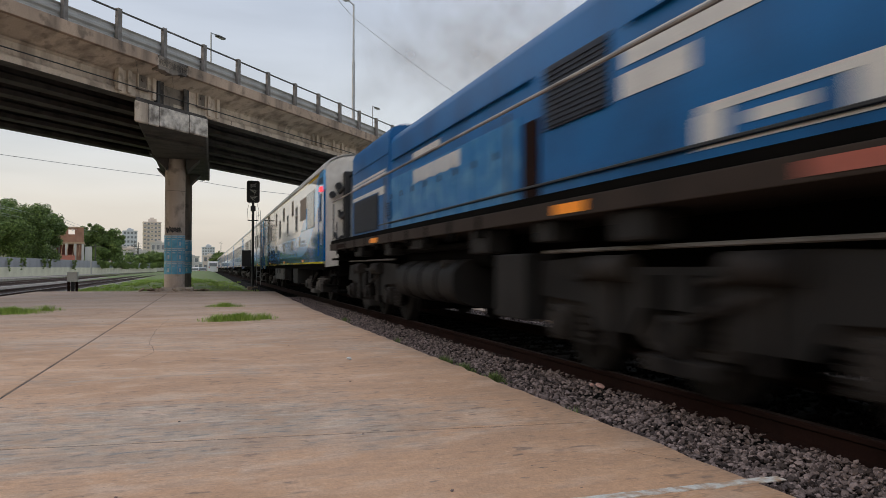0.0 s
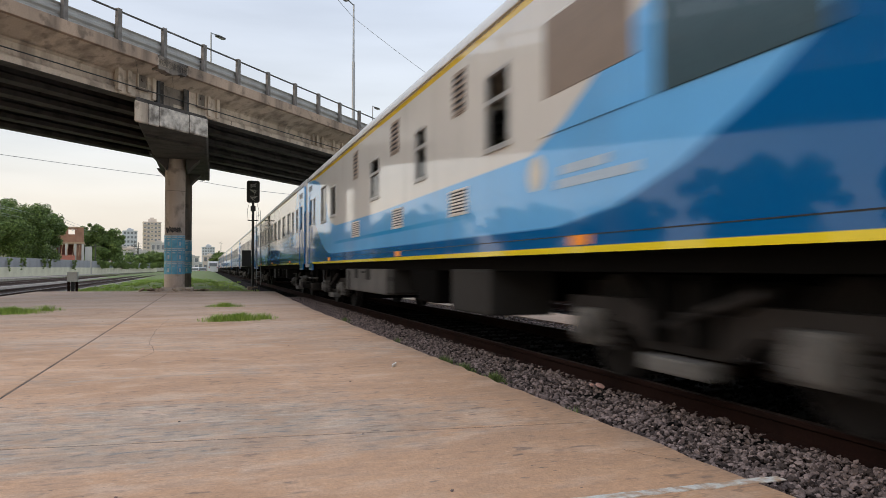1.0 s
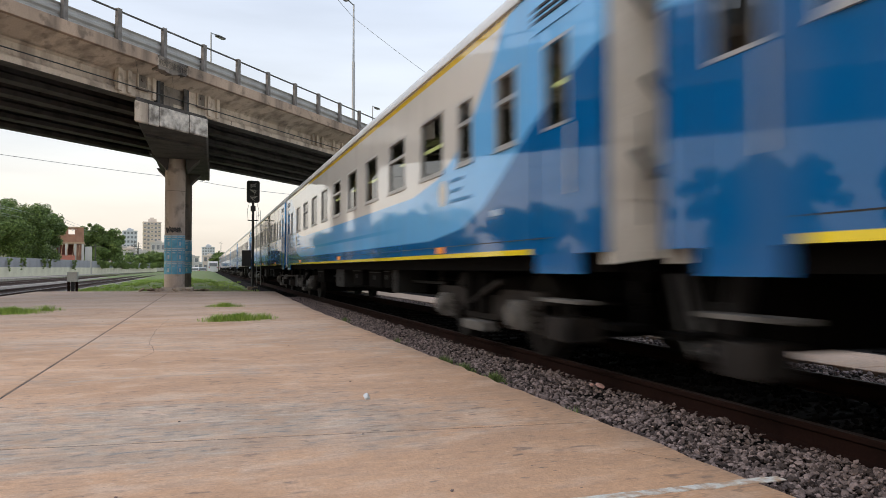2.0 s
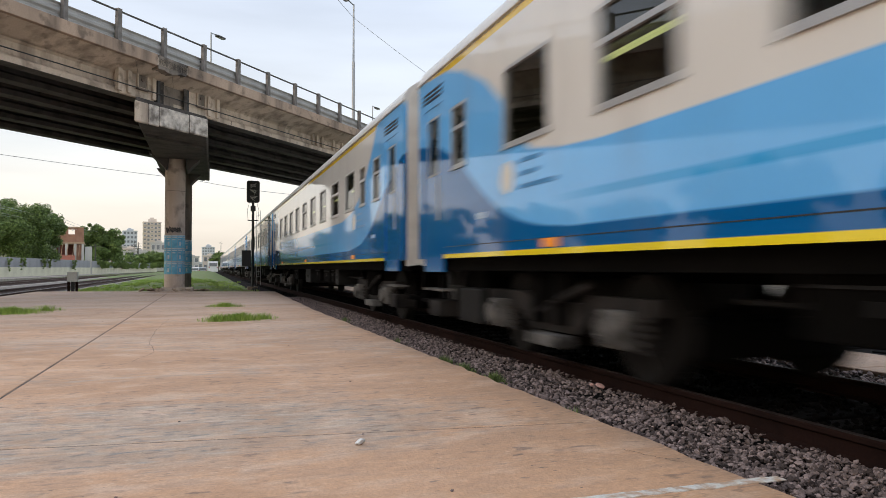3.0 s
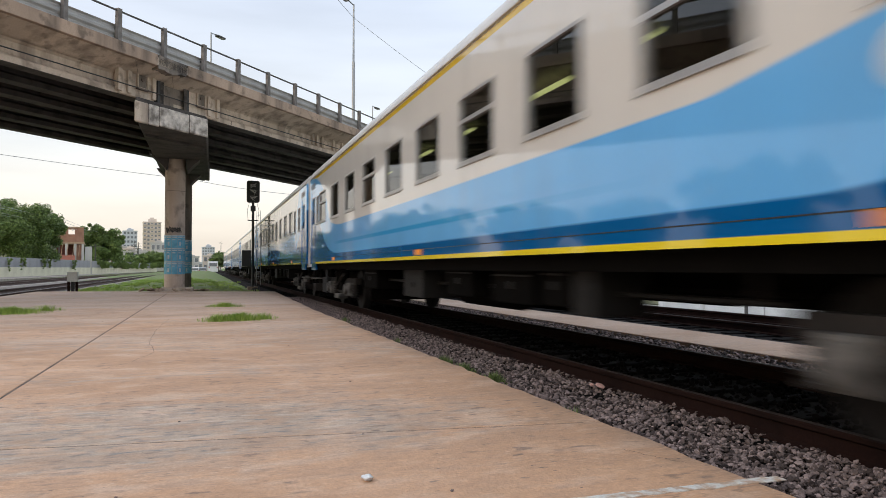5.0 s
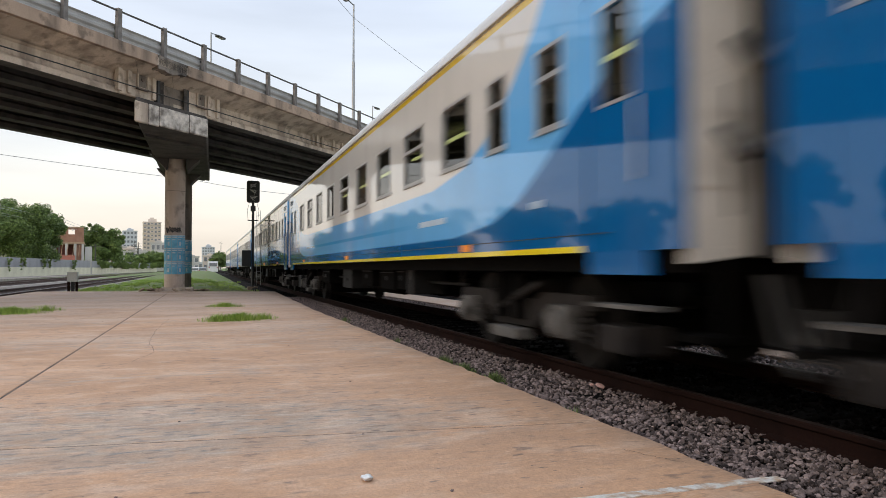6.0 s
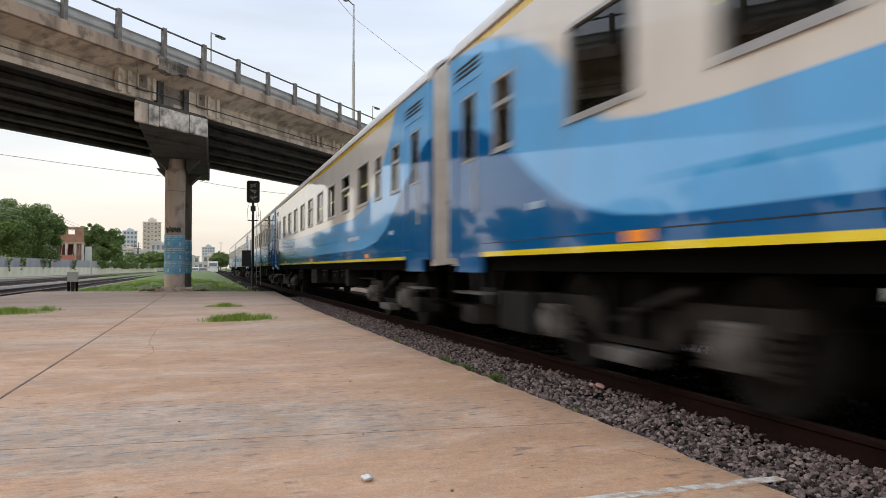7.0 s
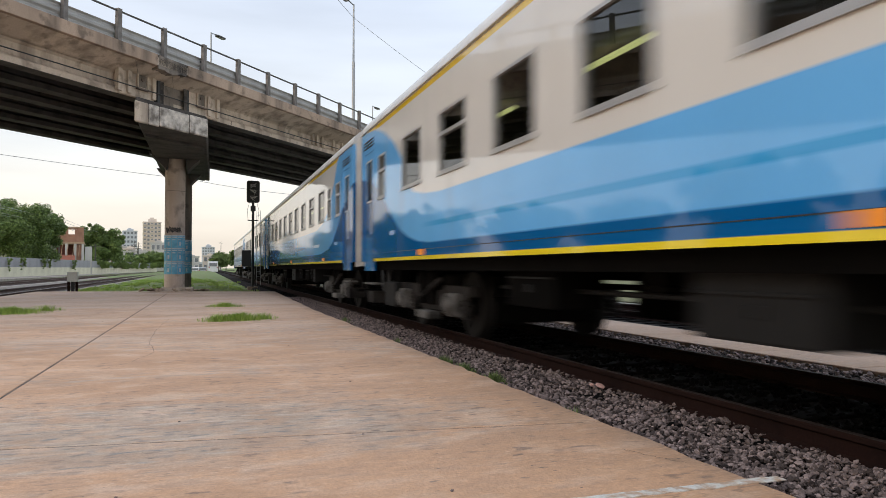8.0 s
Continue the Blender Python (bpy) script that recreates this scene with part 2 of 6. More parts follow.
def livery_material(name, length, cream_at, dark_at, teal=(6.0, 19.5), stripe=(1.34, 22.59)):
    """Coach paint by height and length: cream over light blue over dark blue, with sweeping borders at both ends and yellow lines."""
    mat, n, l, b = layered(name, 0.12)
    b.inputs["Specular IOR Level"].default_value = 0.42
    b.inputs["Coat Weight"].default_value, b.inputs["Coat Roughness"].default_value = 0.12, 0.03
    tc = n.new("ShaderNodeTexCoord").outputs["Object"]
    s = n.new("ShaderNodeSeparateXYZ")
    l.new(tc, s.inputs[0])
    along = maths(n, l, "DIVIDE", s.outputs["Y"], length)

    def border(stops):
        r = n.new("ShaderNodeValToRGB")
        r.color_ramp.interpolation = "LINEAR"
        for k, (y, z) in enumerate(stops):
            e = r.color_ramp.elements[k] if k < 2 else r.color_ramp.elements.new(y / length)
            e.position = y / length
            e.color = (z / 5, z / 5, z / 5, 1)
        l.new(along, r.inputs[0])
        return maths(n, l, "MULTIPLY", r.outputs[0], 5.0)

    def over(limit, soft=0.012):
        return ranged(n, l, maths(n, l, "SUBTRACT", s.outputs["Z"], limit), -soft, soft)

    stain = noise_node(n, l, tc, 1.3, 6, (1, 1, 0.35))
    col = mixed(n, l, ranged(n, l, stain, 0.40, 0.70), (0.135, 0.40, 0.74), (0.125, 0.37, 0.68))
    tealed = maths(n, l, "MULTIPLY", maths(n, l, "MULTIPLY", over(1.645), maths(n, l, "SUBTRACT", 1.0, over(1.715))),
                   maths(n, l, "MULTIPLY", ranged(n, l, s.outputs["Y"], teal[0], teal[0] + 4), ranged(n, l, s.outputs["Y"], teal[1], teal[1] - 1)))
    col = mixed(n, l, tealed, col, (0.035, 0.29, 0.60))
    col = mixed(n, l, maths(n, l, "SUBTRACT", 1.0, over(border(dark_at))), col, (0.002, 0.092, 0.27))
    cream = mixed(n, l, ranged(n, l, stain, 0.45, 0.72, 0.0, 0.5), (0.60, 0.575, 0.535), (0.55, 0.525, 0.485))
    top = over(border(cream_at))
    col = mixed(n, l, top, col, cream)
    col = mixed(n, l, maths(n, l, "MULTIPLY", maths(n, l, "MULTIPLY", over(3.645, 0.005), maths(n, l, "SUBTRACT", 1.0, over(3.72, 0.005))), top), col, (0.60, 0.40, 0.02))
    lowstripe = maths(n, l, "MULTIPLY", maths(n, l, "SUBTRACT", 1.0, over(1.235, 0.004)),
                      maths(n, l, "MULTIPLY", ranged(n, l, s.outputs["Y"], stripe[0] - 0.01, stripe[0] + 0.01), ranged(n, l, s.outputs["Y"], stripe[1] + 0.01, stripe[1] - 0.01)))
    col = mixed(n, l, lowstripe, col, (0.72, 0.56, 0.02))
    grime = maths(n, l, "MULTIPLY", ranged(n, l, noise_node(n, l, tc, 2.4, 7, (1, 1, 0.25)), 0.55, 0.78, 0.0, 0.22), 1.0)
    col = mixed(n, l, grime, col, (0.20, 0.18, 0.16))
    l.new(col, b.inputs["Base Color"])
    l.new(ranged(n, l, stain, 0.3, 0.7, 0.035, 0.07), b.inputs["Roughness"])
    relief(n, l, b, noise_node(n, l, tc, 1.6, 2), 0.035, 0.02)
    return mat


def glass_material(name, tint):
    """Window glass: tinted, see-through, with a mirror on top that grows towards grazing."""
    mat = bpy.data.materials.new(name)
    mat.use_nodes = True
    n, l = mat.node_tree.nodes, mat.node_tree.links
    n.remove(n["Principled BSDF"])
    clear, gloss, mix, fr = n.new("ShaderNodeBsdfTransparent"), n.new("ShaderNodeBsdfGlossy"), n.new("ShaderNodeMixShader"), n.new("ShaderNodeFresnel")
    clear.inputs[0].default_value = (*tint, 1)
    gloss.inputs["Roughness"].default_value = 0.01
    fr.inputs[0].default_value = 1.75
    l.new(fr.outputs[0], mix.inputs[0]), l.new(clear.outputs[0], mix.inputs[1]), l.new(gloss.outputs[0], mix.inputs[2])
    l.new(mix.outputs[0], n["Material Output"].inputs[0])
    return mat


def glow_material(name, colour, strength):
    mat, n, l, b = layered(name, 0.5)
    b.inputs["Base Color"].default_value = (*colour, 1)
    b.inputs["Emission Color"].default_value, b.inputs["Emission Strength"].default_value = (*colour, 1), strength
    return mat


def per_object(name, a, c, rough=0.85, grain=40.0, bump=0.4, spec=0.5):
    """A stone or leaf whose tone differs from piece to piece."""
    mat, n, l, b = layered(name, rough)
    b.inputs["Specular IOR Level"].default_value = spec
    oi = n.new("ShaderNodeObjectInfo")
    ge = n.new("ShaderNodeNewGeometry")
    r = maths(n, l, "FRACT", maths(n, l, "ADD", oi.outputs["Random"], ge.outputs["Random Per Island"]), 0.0)
    co = n.new("ShaderNodeTexCoord").outputs["Object"]
    fine = noise_node(n, l, co, grain, 4)
    col = mixed(n, l, r, a, c)
    col = mixed(n, l, ranged(n, l, fine, 0.4, 0.75, 0.0, 0.5), col, tuple(0.45 * v for v in a))
    l.new(col, b.inputs["Base Color"])
    if bump:
        relief(n, l, b, fine, bump, 0.01)
    return mat


CREAM_ENDS = [(0.0, 3.9), (1.95, 3.7), (2.3, 3.32), (2.9, 2.85), (3.6, 2.47), (4.3, 2.26), (5.5, 2.12), (11.5, 2.1), (18.59, 2.1), (19.29, 2.14), (19.89, 2.22), (20.24, 2.42), (20.54, 2.8), (21.09, 3.18), (21.79, 3.48), (22.49, 3.66), (23.69, 3.75)]
DARK_ENDS = [(0.0, 2.9), (0.4, 2.8), (0.94, 2.62), (1.5, 2.32), (2.1, 1.99), (2.6, 1.74), (3.3, 1.54), (4.6, 1.43), (11.5, 1.42), (19.09, 1.42), (19.69, 1.46), (20.19, 1.54), (20.69, 1.68), (21.24, 1.95), (21.99, 2.4), (22.69, 2.67), (23.79, 2.85)]
GEN_CREAM = [(0.0, 3.9), (1.0, 3.62), (1.6, 3.35), (2.2, 3.10), (3.3, 3.02), (3.9, 2.70), (4.6, 2.35), (5.3, 2.14), (12.0, 2.08),
             (16.4, 2.10), (17.1, 2.20), (17.6, 2.45), (17.9, 2.85), (18.4, 3.2), (19.2, 3.48), (20.2, 3.66), (21.5, 3.75)]
GEN_DARK = [(0.0, 3.2), (0.6, 3.0), (1.1, 2.72), (1.7, 2.40), (2.3, 2.05), (3.0, 1.75), (3.8, 1.53), (4.8, 1.42), (12.0, 1.42),
            (17.0, 1.42), (17.6, 1.46), (18.1, 1.56), (18.7, 1.75), (19.3, 2.05), (20.0, 2.4), (20.7, 2.67), (21.6, 2.85)]

CONCRETE = concrete_material("weathered_concrete", (0.46, 0.335, 0.245), (0.10, 0.075, 0.058), 0.8)
GIRDER = concrete_material("girder_concrete", (0.63, 0.515, 0.405), (0.16, 0.12, 0.092), 0.8)
# Dark concrete: the shade under the bridge is put into this colour.
SHADE_CONCRETE = concrete_material("sooty_soffit_concrete", (0.095, 0.082, 0.073), (0.030, 0.026, 0.023), 0.8)
STAINED_SHADED = concrete_material("black_stained_concrete", (0.20, 0.16, 0.13), (0.03, 0.026, 0.024), 1.0)
DRIPPED = concrete_material("dripped_concrete", (0.26, 0.215, 0.175), (0.03, 0.026, 0.023), 1.0)
FLAKED = surface("flaking_whitewash", (0.62, 0.56, 0.49), 0.9, dark=(0.085, 0.07, 0.058), scale=3.0, amount=0.85, grain=9, bump=0.5, spread=(0.40, 0.66))
SOOT = surface("black_drip_soot", (0.030, 0.026, 0.023), 0.9, dark=(0.14, 0.11, 0.09), scale=3.5, amount=0.9)
COLUMN = concrete_material("column_concrete", (0.58, 0.47, 0.39), (0.24, 0.19, 0.155), 0.5)
PLATFORM = platform_material()
JOINT = surface("joint_filler", (0.070, 0.052, 0.040), 0.9, dark=(0.20, 0.13, 0.088), scale=2.5, amount=0.9)
# Rust made darker so the near rails hold the train's shade.
DARK_RUST = surface("rusty_rail", (0.018, 0.008, 0.006), 0.95, dark=(0.007, 0.004, 0.0033), scale=3, spec=0.08)
RAIL_HEAD = surface("worn_rail_head", (0.22, 0.19, 0.17), 0.45, metal=0.5, dark=(0.09, 0.06, 0.05), scale=2)
BROWN_RAIL = surface("brown_rust_rail", (0.085, 0.045, 0.032), 0.85, dark=(0.035, 0.02, 0.016), scale=2)
# Darker copy of the rail head colour for rails in the train's shade.
SHADED_HEAD = surface("dull_rail_head", (0.028, 0.017, 0.013), 0.75, dark=(0.012, 0.008, 0.0065), scale=2, spec=0.15)
# Sleeper colour darkened to carry the shade beneath the train.
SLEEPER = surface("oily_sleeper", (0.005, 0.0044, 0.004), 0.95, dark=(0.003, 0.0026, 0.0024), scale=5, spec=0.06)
STONE = per_object("ballast_stone", (0.030, 0.022, 0.020), (0.36, 0.270, 0.246), spec=0.2)
# Stones between the rails and bed: the train's shade is in these near-black colours.
SHADED_STONE = per_object("oily_ballast_stone", (0.002, 0.0018, 0.0016), (0.007, 0.006, 0.0054), 0.95, spec=0.03)
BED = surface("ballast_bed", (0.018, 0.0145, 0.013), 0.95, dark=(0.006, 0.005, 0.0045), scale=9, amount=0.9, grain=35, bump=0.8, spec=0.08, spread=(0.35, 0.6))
PALEBED = surface("dusty_ballast_bed", (0.33, 0.285, 0.245), 0.9, dark=(0.15, 0.125, 0.105), scale=5, amount=0.9, grain=25, bump=0.8)
SOIL = surface("grassy_soil", (0.12, 0.17, 0.04), 0.9, dark=(0.15, 0.115, 0.068), scale=0.35, grain=14, bump=0.6)
BLADE = per_object("grass_blade", (0.14, 0.25, 0.026), (0.42, 0.54, 0.11), 0.6, 8, 0.0)
WEED = per_object("dusty_weed_blade", (0.05, 0.085, 0.02), (0.20, 0.25, 0.07), 0.7, 8, 0.0)
LEAF = per_object("tree_leaf", (0.040, 0.080, 0.016), (0.27, 0.37, 0.095), 0.5, 3, 0.0)
CREEPER = per_object("creeper_leaf", (0.12, 0.19, 0.04), (0.30, 0.38, 0.11), 0.55, 3, 0.0)
BARK = surface("bark", (0.09, 0.07, 0.055), 0.9, scale=6)
STEEL = surface("galvanised_steel", (0.36, 0.37, 0.38), 0.45, metal=0.7, scale=2, amount=0.4)
POSTPAINT = surface("grey_post", (0.19, 0.172, 0.158), 0.8, dark=(0.08, 0.07, 0.064), scale=4, amount=0.9)
GALVANISED = surface("dull_galvanised_sheet", (0.34, 0.33, 0.31), 0.6, metal=0.15, dark=(0.20, 0.19, 0.18), scale=1.5)
DARKSTEEL = surface("dark_pipe", (0.07, 0.065, 0.06), 0.6, scale=3)
BLACK = surface("signal_black", (0.018, 0.017, 0.017), 0.5, scale=6)
ROOFPAINT = surface("roof_paint", (0.56, 0.54, 0.51), 0.35, dark=(0.40, 0.38, 0.35), scale=1.4, amount=0.6, bump=0.02)
ENDPAINT = surface("dirty_cream_end", (0.68, 0.64, 0.58), 0.4, dark=(0.42, 0.38, 0.33), scale=2.2, amount=0.7, bump=0.03)
# Underframe black: the shade beneath the train is taken into this colour.
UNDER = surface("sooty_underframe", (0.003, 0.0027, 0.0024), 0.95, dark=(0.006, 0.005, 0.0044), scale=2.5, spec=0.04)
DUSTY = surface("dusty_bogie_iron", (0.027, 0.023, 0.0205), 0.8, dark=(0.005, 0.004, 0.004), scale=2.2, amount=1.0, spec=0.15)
PALEDUST = surface("pale_dusty_iron", (0.13, 0.12, 0.11), 0.75, dark=(0.03, 0.027, 0.024), scale=5, amount=1.0, spec=0.2)
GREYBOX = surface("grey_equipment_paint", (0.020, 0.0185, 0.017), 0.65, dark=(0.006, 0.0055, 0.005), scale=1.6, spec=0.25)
# Box paint darkened likewise for the shade under the train.
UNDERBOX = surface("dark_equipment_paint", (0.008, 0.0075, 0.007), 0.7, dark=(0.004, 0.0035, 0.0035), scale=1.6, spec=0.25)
TANKGREY = surface("pale_grey_tank_paint", (0.085, 0.079, 0.074), 0.6, dark=(0.036, 0.033, 0.030), scale=1.6, amount=0.9)
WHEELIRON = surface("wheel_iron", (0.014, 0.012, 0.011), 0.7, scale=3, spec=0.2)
BELLOWS = surface("rubber_bellows", (0.022, 0.021, 0.020), 0.7)
FRAMEMETAL = surface("aluminium_frame", (0.42, 0.41, 0.40), 0.35, metal=0.5, amount=0.3, bump=0)
INTERIOR = surface("interior_lining", (0.22, 0.20, 0.175), 0.6, bump=0)
SEATCLOTH = surface("seat_cloth", (0.05, 0.05, 0.06), 0.9)
TUBE_LIGHT = glow_material("strip_light", (0.80, 0.84, 0.38), 1.1)
GLASS = glass_material("tinted_glass", (0.46, 0.47, 0.41))
# Reflector orange with a slight glow added; it is no lamp.
ORANGE = glow_material("orange_reflector", (0.75, 0.24, 0.01), 0.12)
RED_LAMP = glow_material("red_marker_lamp", (1.0, 0.05, 0.06), 2.0)
COACHPAINT = livery_material("coach_livery", 23.82, CREAM_ENDS, DARK_ENDS)
GENPAINT = livery_material("generator_livery", 21.65, GEN_CREAM, GEN_DARK, (6.0, 17.0), (0.0, 20.45))
PANELGREY = surface("blanked_window_panel", (0.035, 0.075, 0.095), 0.25, coat=0.5, amount=0.3, bump=0)
PANELTAN = surface("tan_vent_panel", (0.22, 0.165, 0.125), 0.5, amount=0.4)
EMBLEM = surface("cream_decal", (0.62, 0.58, 0.50), 0.4, amount=0.2, bump=0)
FAINT = surface("faded_pale_decal", (0.40, 0.50, 0.60), 0.4, amount=0.3, bump=0)
DECALBLUE = surface("blue_decal", (0.04, 0.20, 0.42), 0.4, amount=0.2, bump=0)
LOCOBLUE = surface("locomotive_blue", (0.003, 0.095, 0.27), 0.42, dark=(0.003, 0.058, 0.17), scale=1.1, amount=0.85, spec=0.3, bump=0.03)
LOCOWHITE = surface("locomotive_white", (0.55, 0.53, 0.50), 0.45, dark=(0.36, 0.36, 0.37), scale=3)
GRILLE = surface("dark_grille", (0.012, 0.016, 0.028), 0.6)
FADED = surface("faded_locomotive_blue", (0.012, 0.135, 0.33), 0.45, dark=(0.10, 0.26, 0.42), scale=3.2, amount=0.75, spec=0.3, bump=0.05, spread=(0.48, 0.66))
HANDRAIL = surface("worn_handrail", (0.30, 0.28, 0.26), 0.5, dark=(0.06, 0.05, 0.05), scale=1.5, amount=0.9)
# Grimy grey, darkened further to hold the shade under the locomotive.
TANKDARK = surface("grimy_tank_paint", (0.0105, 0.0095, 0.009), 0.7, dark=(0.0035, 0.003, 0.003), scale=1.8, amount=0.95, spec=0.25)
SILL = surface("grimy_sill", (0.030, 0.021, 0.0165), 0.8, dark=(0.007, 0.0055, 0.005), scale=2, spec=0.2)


# ---- ground, platform, tracks ----
RNG = random.Random(7)


def ground():
    """One sheet to the horizon, a little rough near the line, with a low grass bank beyond the platform."""
    bm = bmesh.new()
    xs = [-3000, -900, -300, -120, -60, -30, -20] + [-14 + 1.0 * i for i in range(50)] + [40, 60, 120, 300, 900, 3000]
    ys = [-600, -120, -30, -8] + [2 * i for i in range(60)] + [125, 140, 170, 220, 300, 500, 900, 1800, 4000]
    grid = []
    for y in ys:
        row = []
        for x in xs:
            z = -0.28 + 0.05 * noise.noise((x * 0.3, y * 0.3, 0))
            if y > 35 and -6.0 < x < 2.3:
                z += 0.50 * min(1, (y - 35) / 10) * math.sin(math.pi * (x + 6.0) / 8.3) + 0.08 * noise.noise((x * 0.9, y * 0.5, 3))
            if y > 60:
                z += min(0.25, (y - 60) * 0.004) * (1 if abs(x - 4.5) > 3 else 0)
            row.append(bm.verts.new((x, y, z)))
        grid.append(row)
    for a, b in zip(grid, grid[1:]):
        for i in range(len(xs) - 1):
            bm.faces.new((a[i], a[i + 1], b[i + 1], b[i]))
    tagged(part("ground", bm, SOIL, smooth=True), "grassy soil beside the railway tracks", "ground", kind="structure")


ground()


def ragged(x, y):
    """The broken trackside edge of the platform."""
    return x + 0.05 * noise.noise((0, y * 0.9, 4)) + 0.035 * noise.noise((0, y * 3.7, 9)) + 0.02 * noise.noise((3, y * 11, 2)) + max(0, y - 18) * 0.022


def slab(outline, top=0.0, depth=0.32):
    """A cast slab with a softened top edge."""
    bm = bmesh.new()
    prism(bm, outline, "z", top - depth, top)
    edges = [e for e in bm.edges if all(abs(v.co.z - top) < 1e-5 for v in e.verts)]
    bmesh.ops.bevel(bm, geom=edges, offset=0.008, segments=1, affect="EDGES")
    return bm


def platform():
    root = thing("pavement_platform", "low tan concrete platform with worn brushed surface and open joints", "platform", kind="structure")

    def cross(k, x):                      # cross joints run a little askew
        return (-7.0, 4.62 - 0.115 * x, 13.6 - 0.05 * x, 22.6 - 0.05 * x, 35.4 - 0.50 * (x + 4) * 0.5 if x < 0 else 34.4 - 0.55 * x)[k]
    for col, (xa, xb) in enumerate(((-7.3, -1.588), (-1.572, 2.57))):
        for k in range(4):
            pts = []
            if col == 0:
                pts = [(xa, cross(k, xa) + 0.008), (xb, cross(k, xb) + 0.008), (xb, cross(k + 1, xb) - 0.008), (xa, cross(k + 1, xa) - 0.008)]
            else:
                y0, y1 = cross(k, xb) + 0.008, cross(k + 1, xb) - 0.008
                n = int((y1 - y0) / 0.16)
                right = [(ragged(xb, y0 + (y1 - y0) * i / n), y0 + (y1 - y0) * i / n) for i in range(n + 1)]
                pts = [(xa, cross(k, xa) + 0.008)] + right + [(xa, cross(k + 1, xa) - 0.008)]
            part("slab", slab(pts), PLATFORM, root)
    part("joint_filler", boxed(-7.25, 2.45, -6.9, 31.5, -0.31, -0.004), JOINT, root, "dark dirt in the slab joints")
    # worn white line across the trackside corner
    bm = bmesh.new()
    for i in range(60):
        x = 0.9 + i * 0.0305
        w = 0.034 + 0.014 * noise.noise((x * 9, 0, 1))
        y = 2.885 - 0.012 * (x - 1.8) + 0.008 * noise.noise((x * 5, 2, 0))
        if noise.noise((x * 7, 5, 5)) > -0.62:
            box(bm, x, x + 0.0305, y - w, y + w, 0.0, 0.004)
    part("painted_line", bm, surface("worn_white_paint", (0.62, 0.59, 0.54), 0.85, dark=(0.46, 0.31, 0.21), scale=16, amount=0.95, spread=(0.42, 0.60)), root, "worn white painted line")
    # hairline cracks
    for pts in (((-0.75, 16.0), (-0.82, 13.0), (-0.78, 11.0), (-0.62, 9.6), (-0.80, 8.7), (-1.0, 8.2)), ((2.30, 3.62), (2.38, 3.42), (2.46, 3.26))):
        bm = bmesh.new()
        for (ax, ay), (bx, by) in zip(pts, pts[1:]):
            n = 7
            prev = None
            for i in range(n + 1):
                x = ax + (bx - ax) * i / n + 0.03 * noise.noise((ax * 7 + i, ay, 0))
                y = ay + (by - ay) * i / n
                cur = (bm.verts.new((x - 0.0025, y, 0.002)), bm.verts.new((x + 0.0025, y, 0.002)))
                if prev:
                    bm.faces.new((prev[0], prev[1], cur[1], cur[0]))
                prev = cur
        part("crack", bm, JOINT, root)
    return root


platform()


def far_platform():
    root = thing("pavement_far_platform", "narrow sandy concrete platform between the tracks", "platform", kind="structure")
    for k in range(9):
        y0 = -12 + 9 * k
        pts = [(6.72 + 0.05 * noise.noise((1, y0 + i, 0)), y0 + 0.01 + i * 8.98 / 9) for i in range(10)]
        part("slab", slab([(8.05, y0 + 0.01)] + pts + [(8.05, y0 + 8.99)], -0.04), PLATFORM, root)


far_platform()


def rail_profile():
    return [(-0.07, 0.0), (0.07, 0.0), (0.07, 0.012), (0.012, 0.03), (0.012, 0.115), (0.036, 0.128), (0.036, 0.155), (0.028, 0.163),
            (-0.028, 0.163), (-0.036, 0.155), (-0.036, 0.128), (-0.012, 0.115), (-0.012, 0.03), (-0.07, 0.012)]


def track(name, x, top, y0, y1, sleepers, label, head, steel=None):
    """Broad gauge track: two rails on sleepers."""
    root = thing(name, label, "railway track", kind="structure")
    for side in (-1, 1):
        cx = x + side * 0.876
        r = part("rail", prism(bmesh.new(), [(cx + p, top - 0.163 + q) for p, q in rail_profile()], "y", y0, y1), steel or DARK_RUST, root)
        part("rail_head", boxed(cx - 0.026, cx + 0.026, y0, y1, top - 0.001, top + 0.002), head, r, "bright worn running surface")
    first = None
    for i in range(sleepers):
        y = max(y0, -8) + i * 0.62
        m = pose(x, y, top - 0.165)
        if first is None:
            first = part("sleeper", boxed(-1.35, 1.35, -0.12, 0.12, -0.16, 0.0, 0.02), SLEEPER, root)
            first.matrix_basis = m
        else:
            again(first, root, m)
    return root


track("track", 4.48, 0.08, -40, 420, 130, "rusty broad gauge rails on dark sleepers in ballast", SHADED_HEAD)
track("track", 10.2, 0.06, -40, 420, 60, "rusty broad gauge rails on dark sleepers in ballast", SHADED_HEAD)
track("track", -8.55, 0.02, 10, 420, 120, "rusty broad gauge rails on dark sleepers in ballast", RAIL_HEAD, BROWN_RAIL)
track("track", -13.9, 0.05, 20, 420, 110, "rusty broad gauge rails on dark sleepers in ballast", RAIL_HEAD, BROWN_RAIL)


def bed(x0, x1, top, name="ballast_bed", y1=420, mat=None):
    bm = bmesh.new()
    prism(bm, [(x0 - 0.25, -0.45), (x1 + 0.25, -0.45), (x1, top), (x0, top)], "y", -40, y1)
    tagged(part(name, bm, mat or BED), "grey crushed stone track bed", "ballast", kind="structure")


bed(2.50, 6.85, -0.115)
bed(8.2, 12.3, -0.13)
bed(-10.4, -6.9, -0.15, mat=PALEBED)
bed(-16.0, -12.0, -0.12, mat=PALEBED)


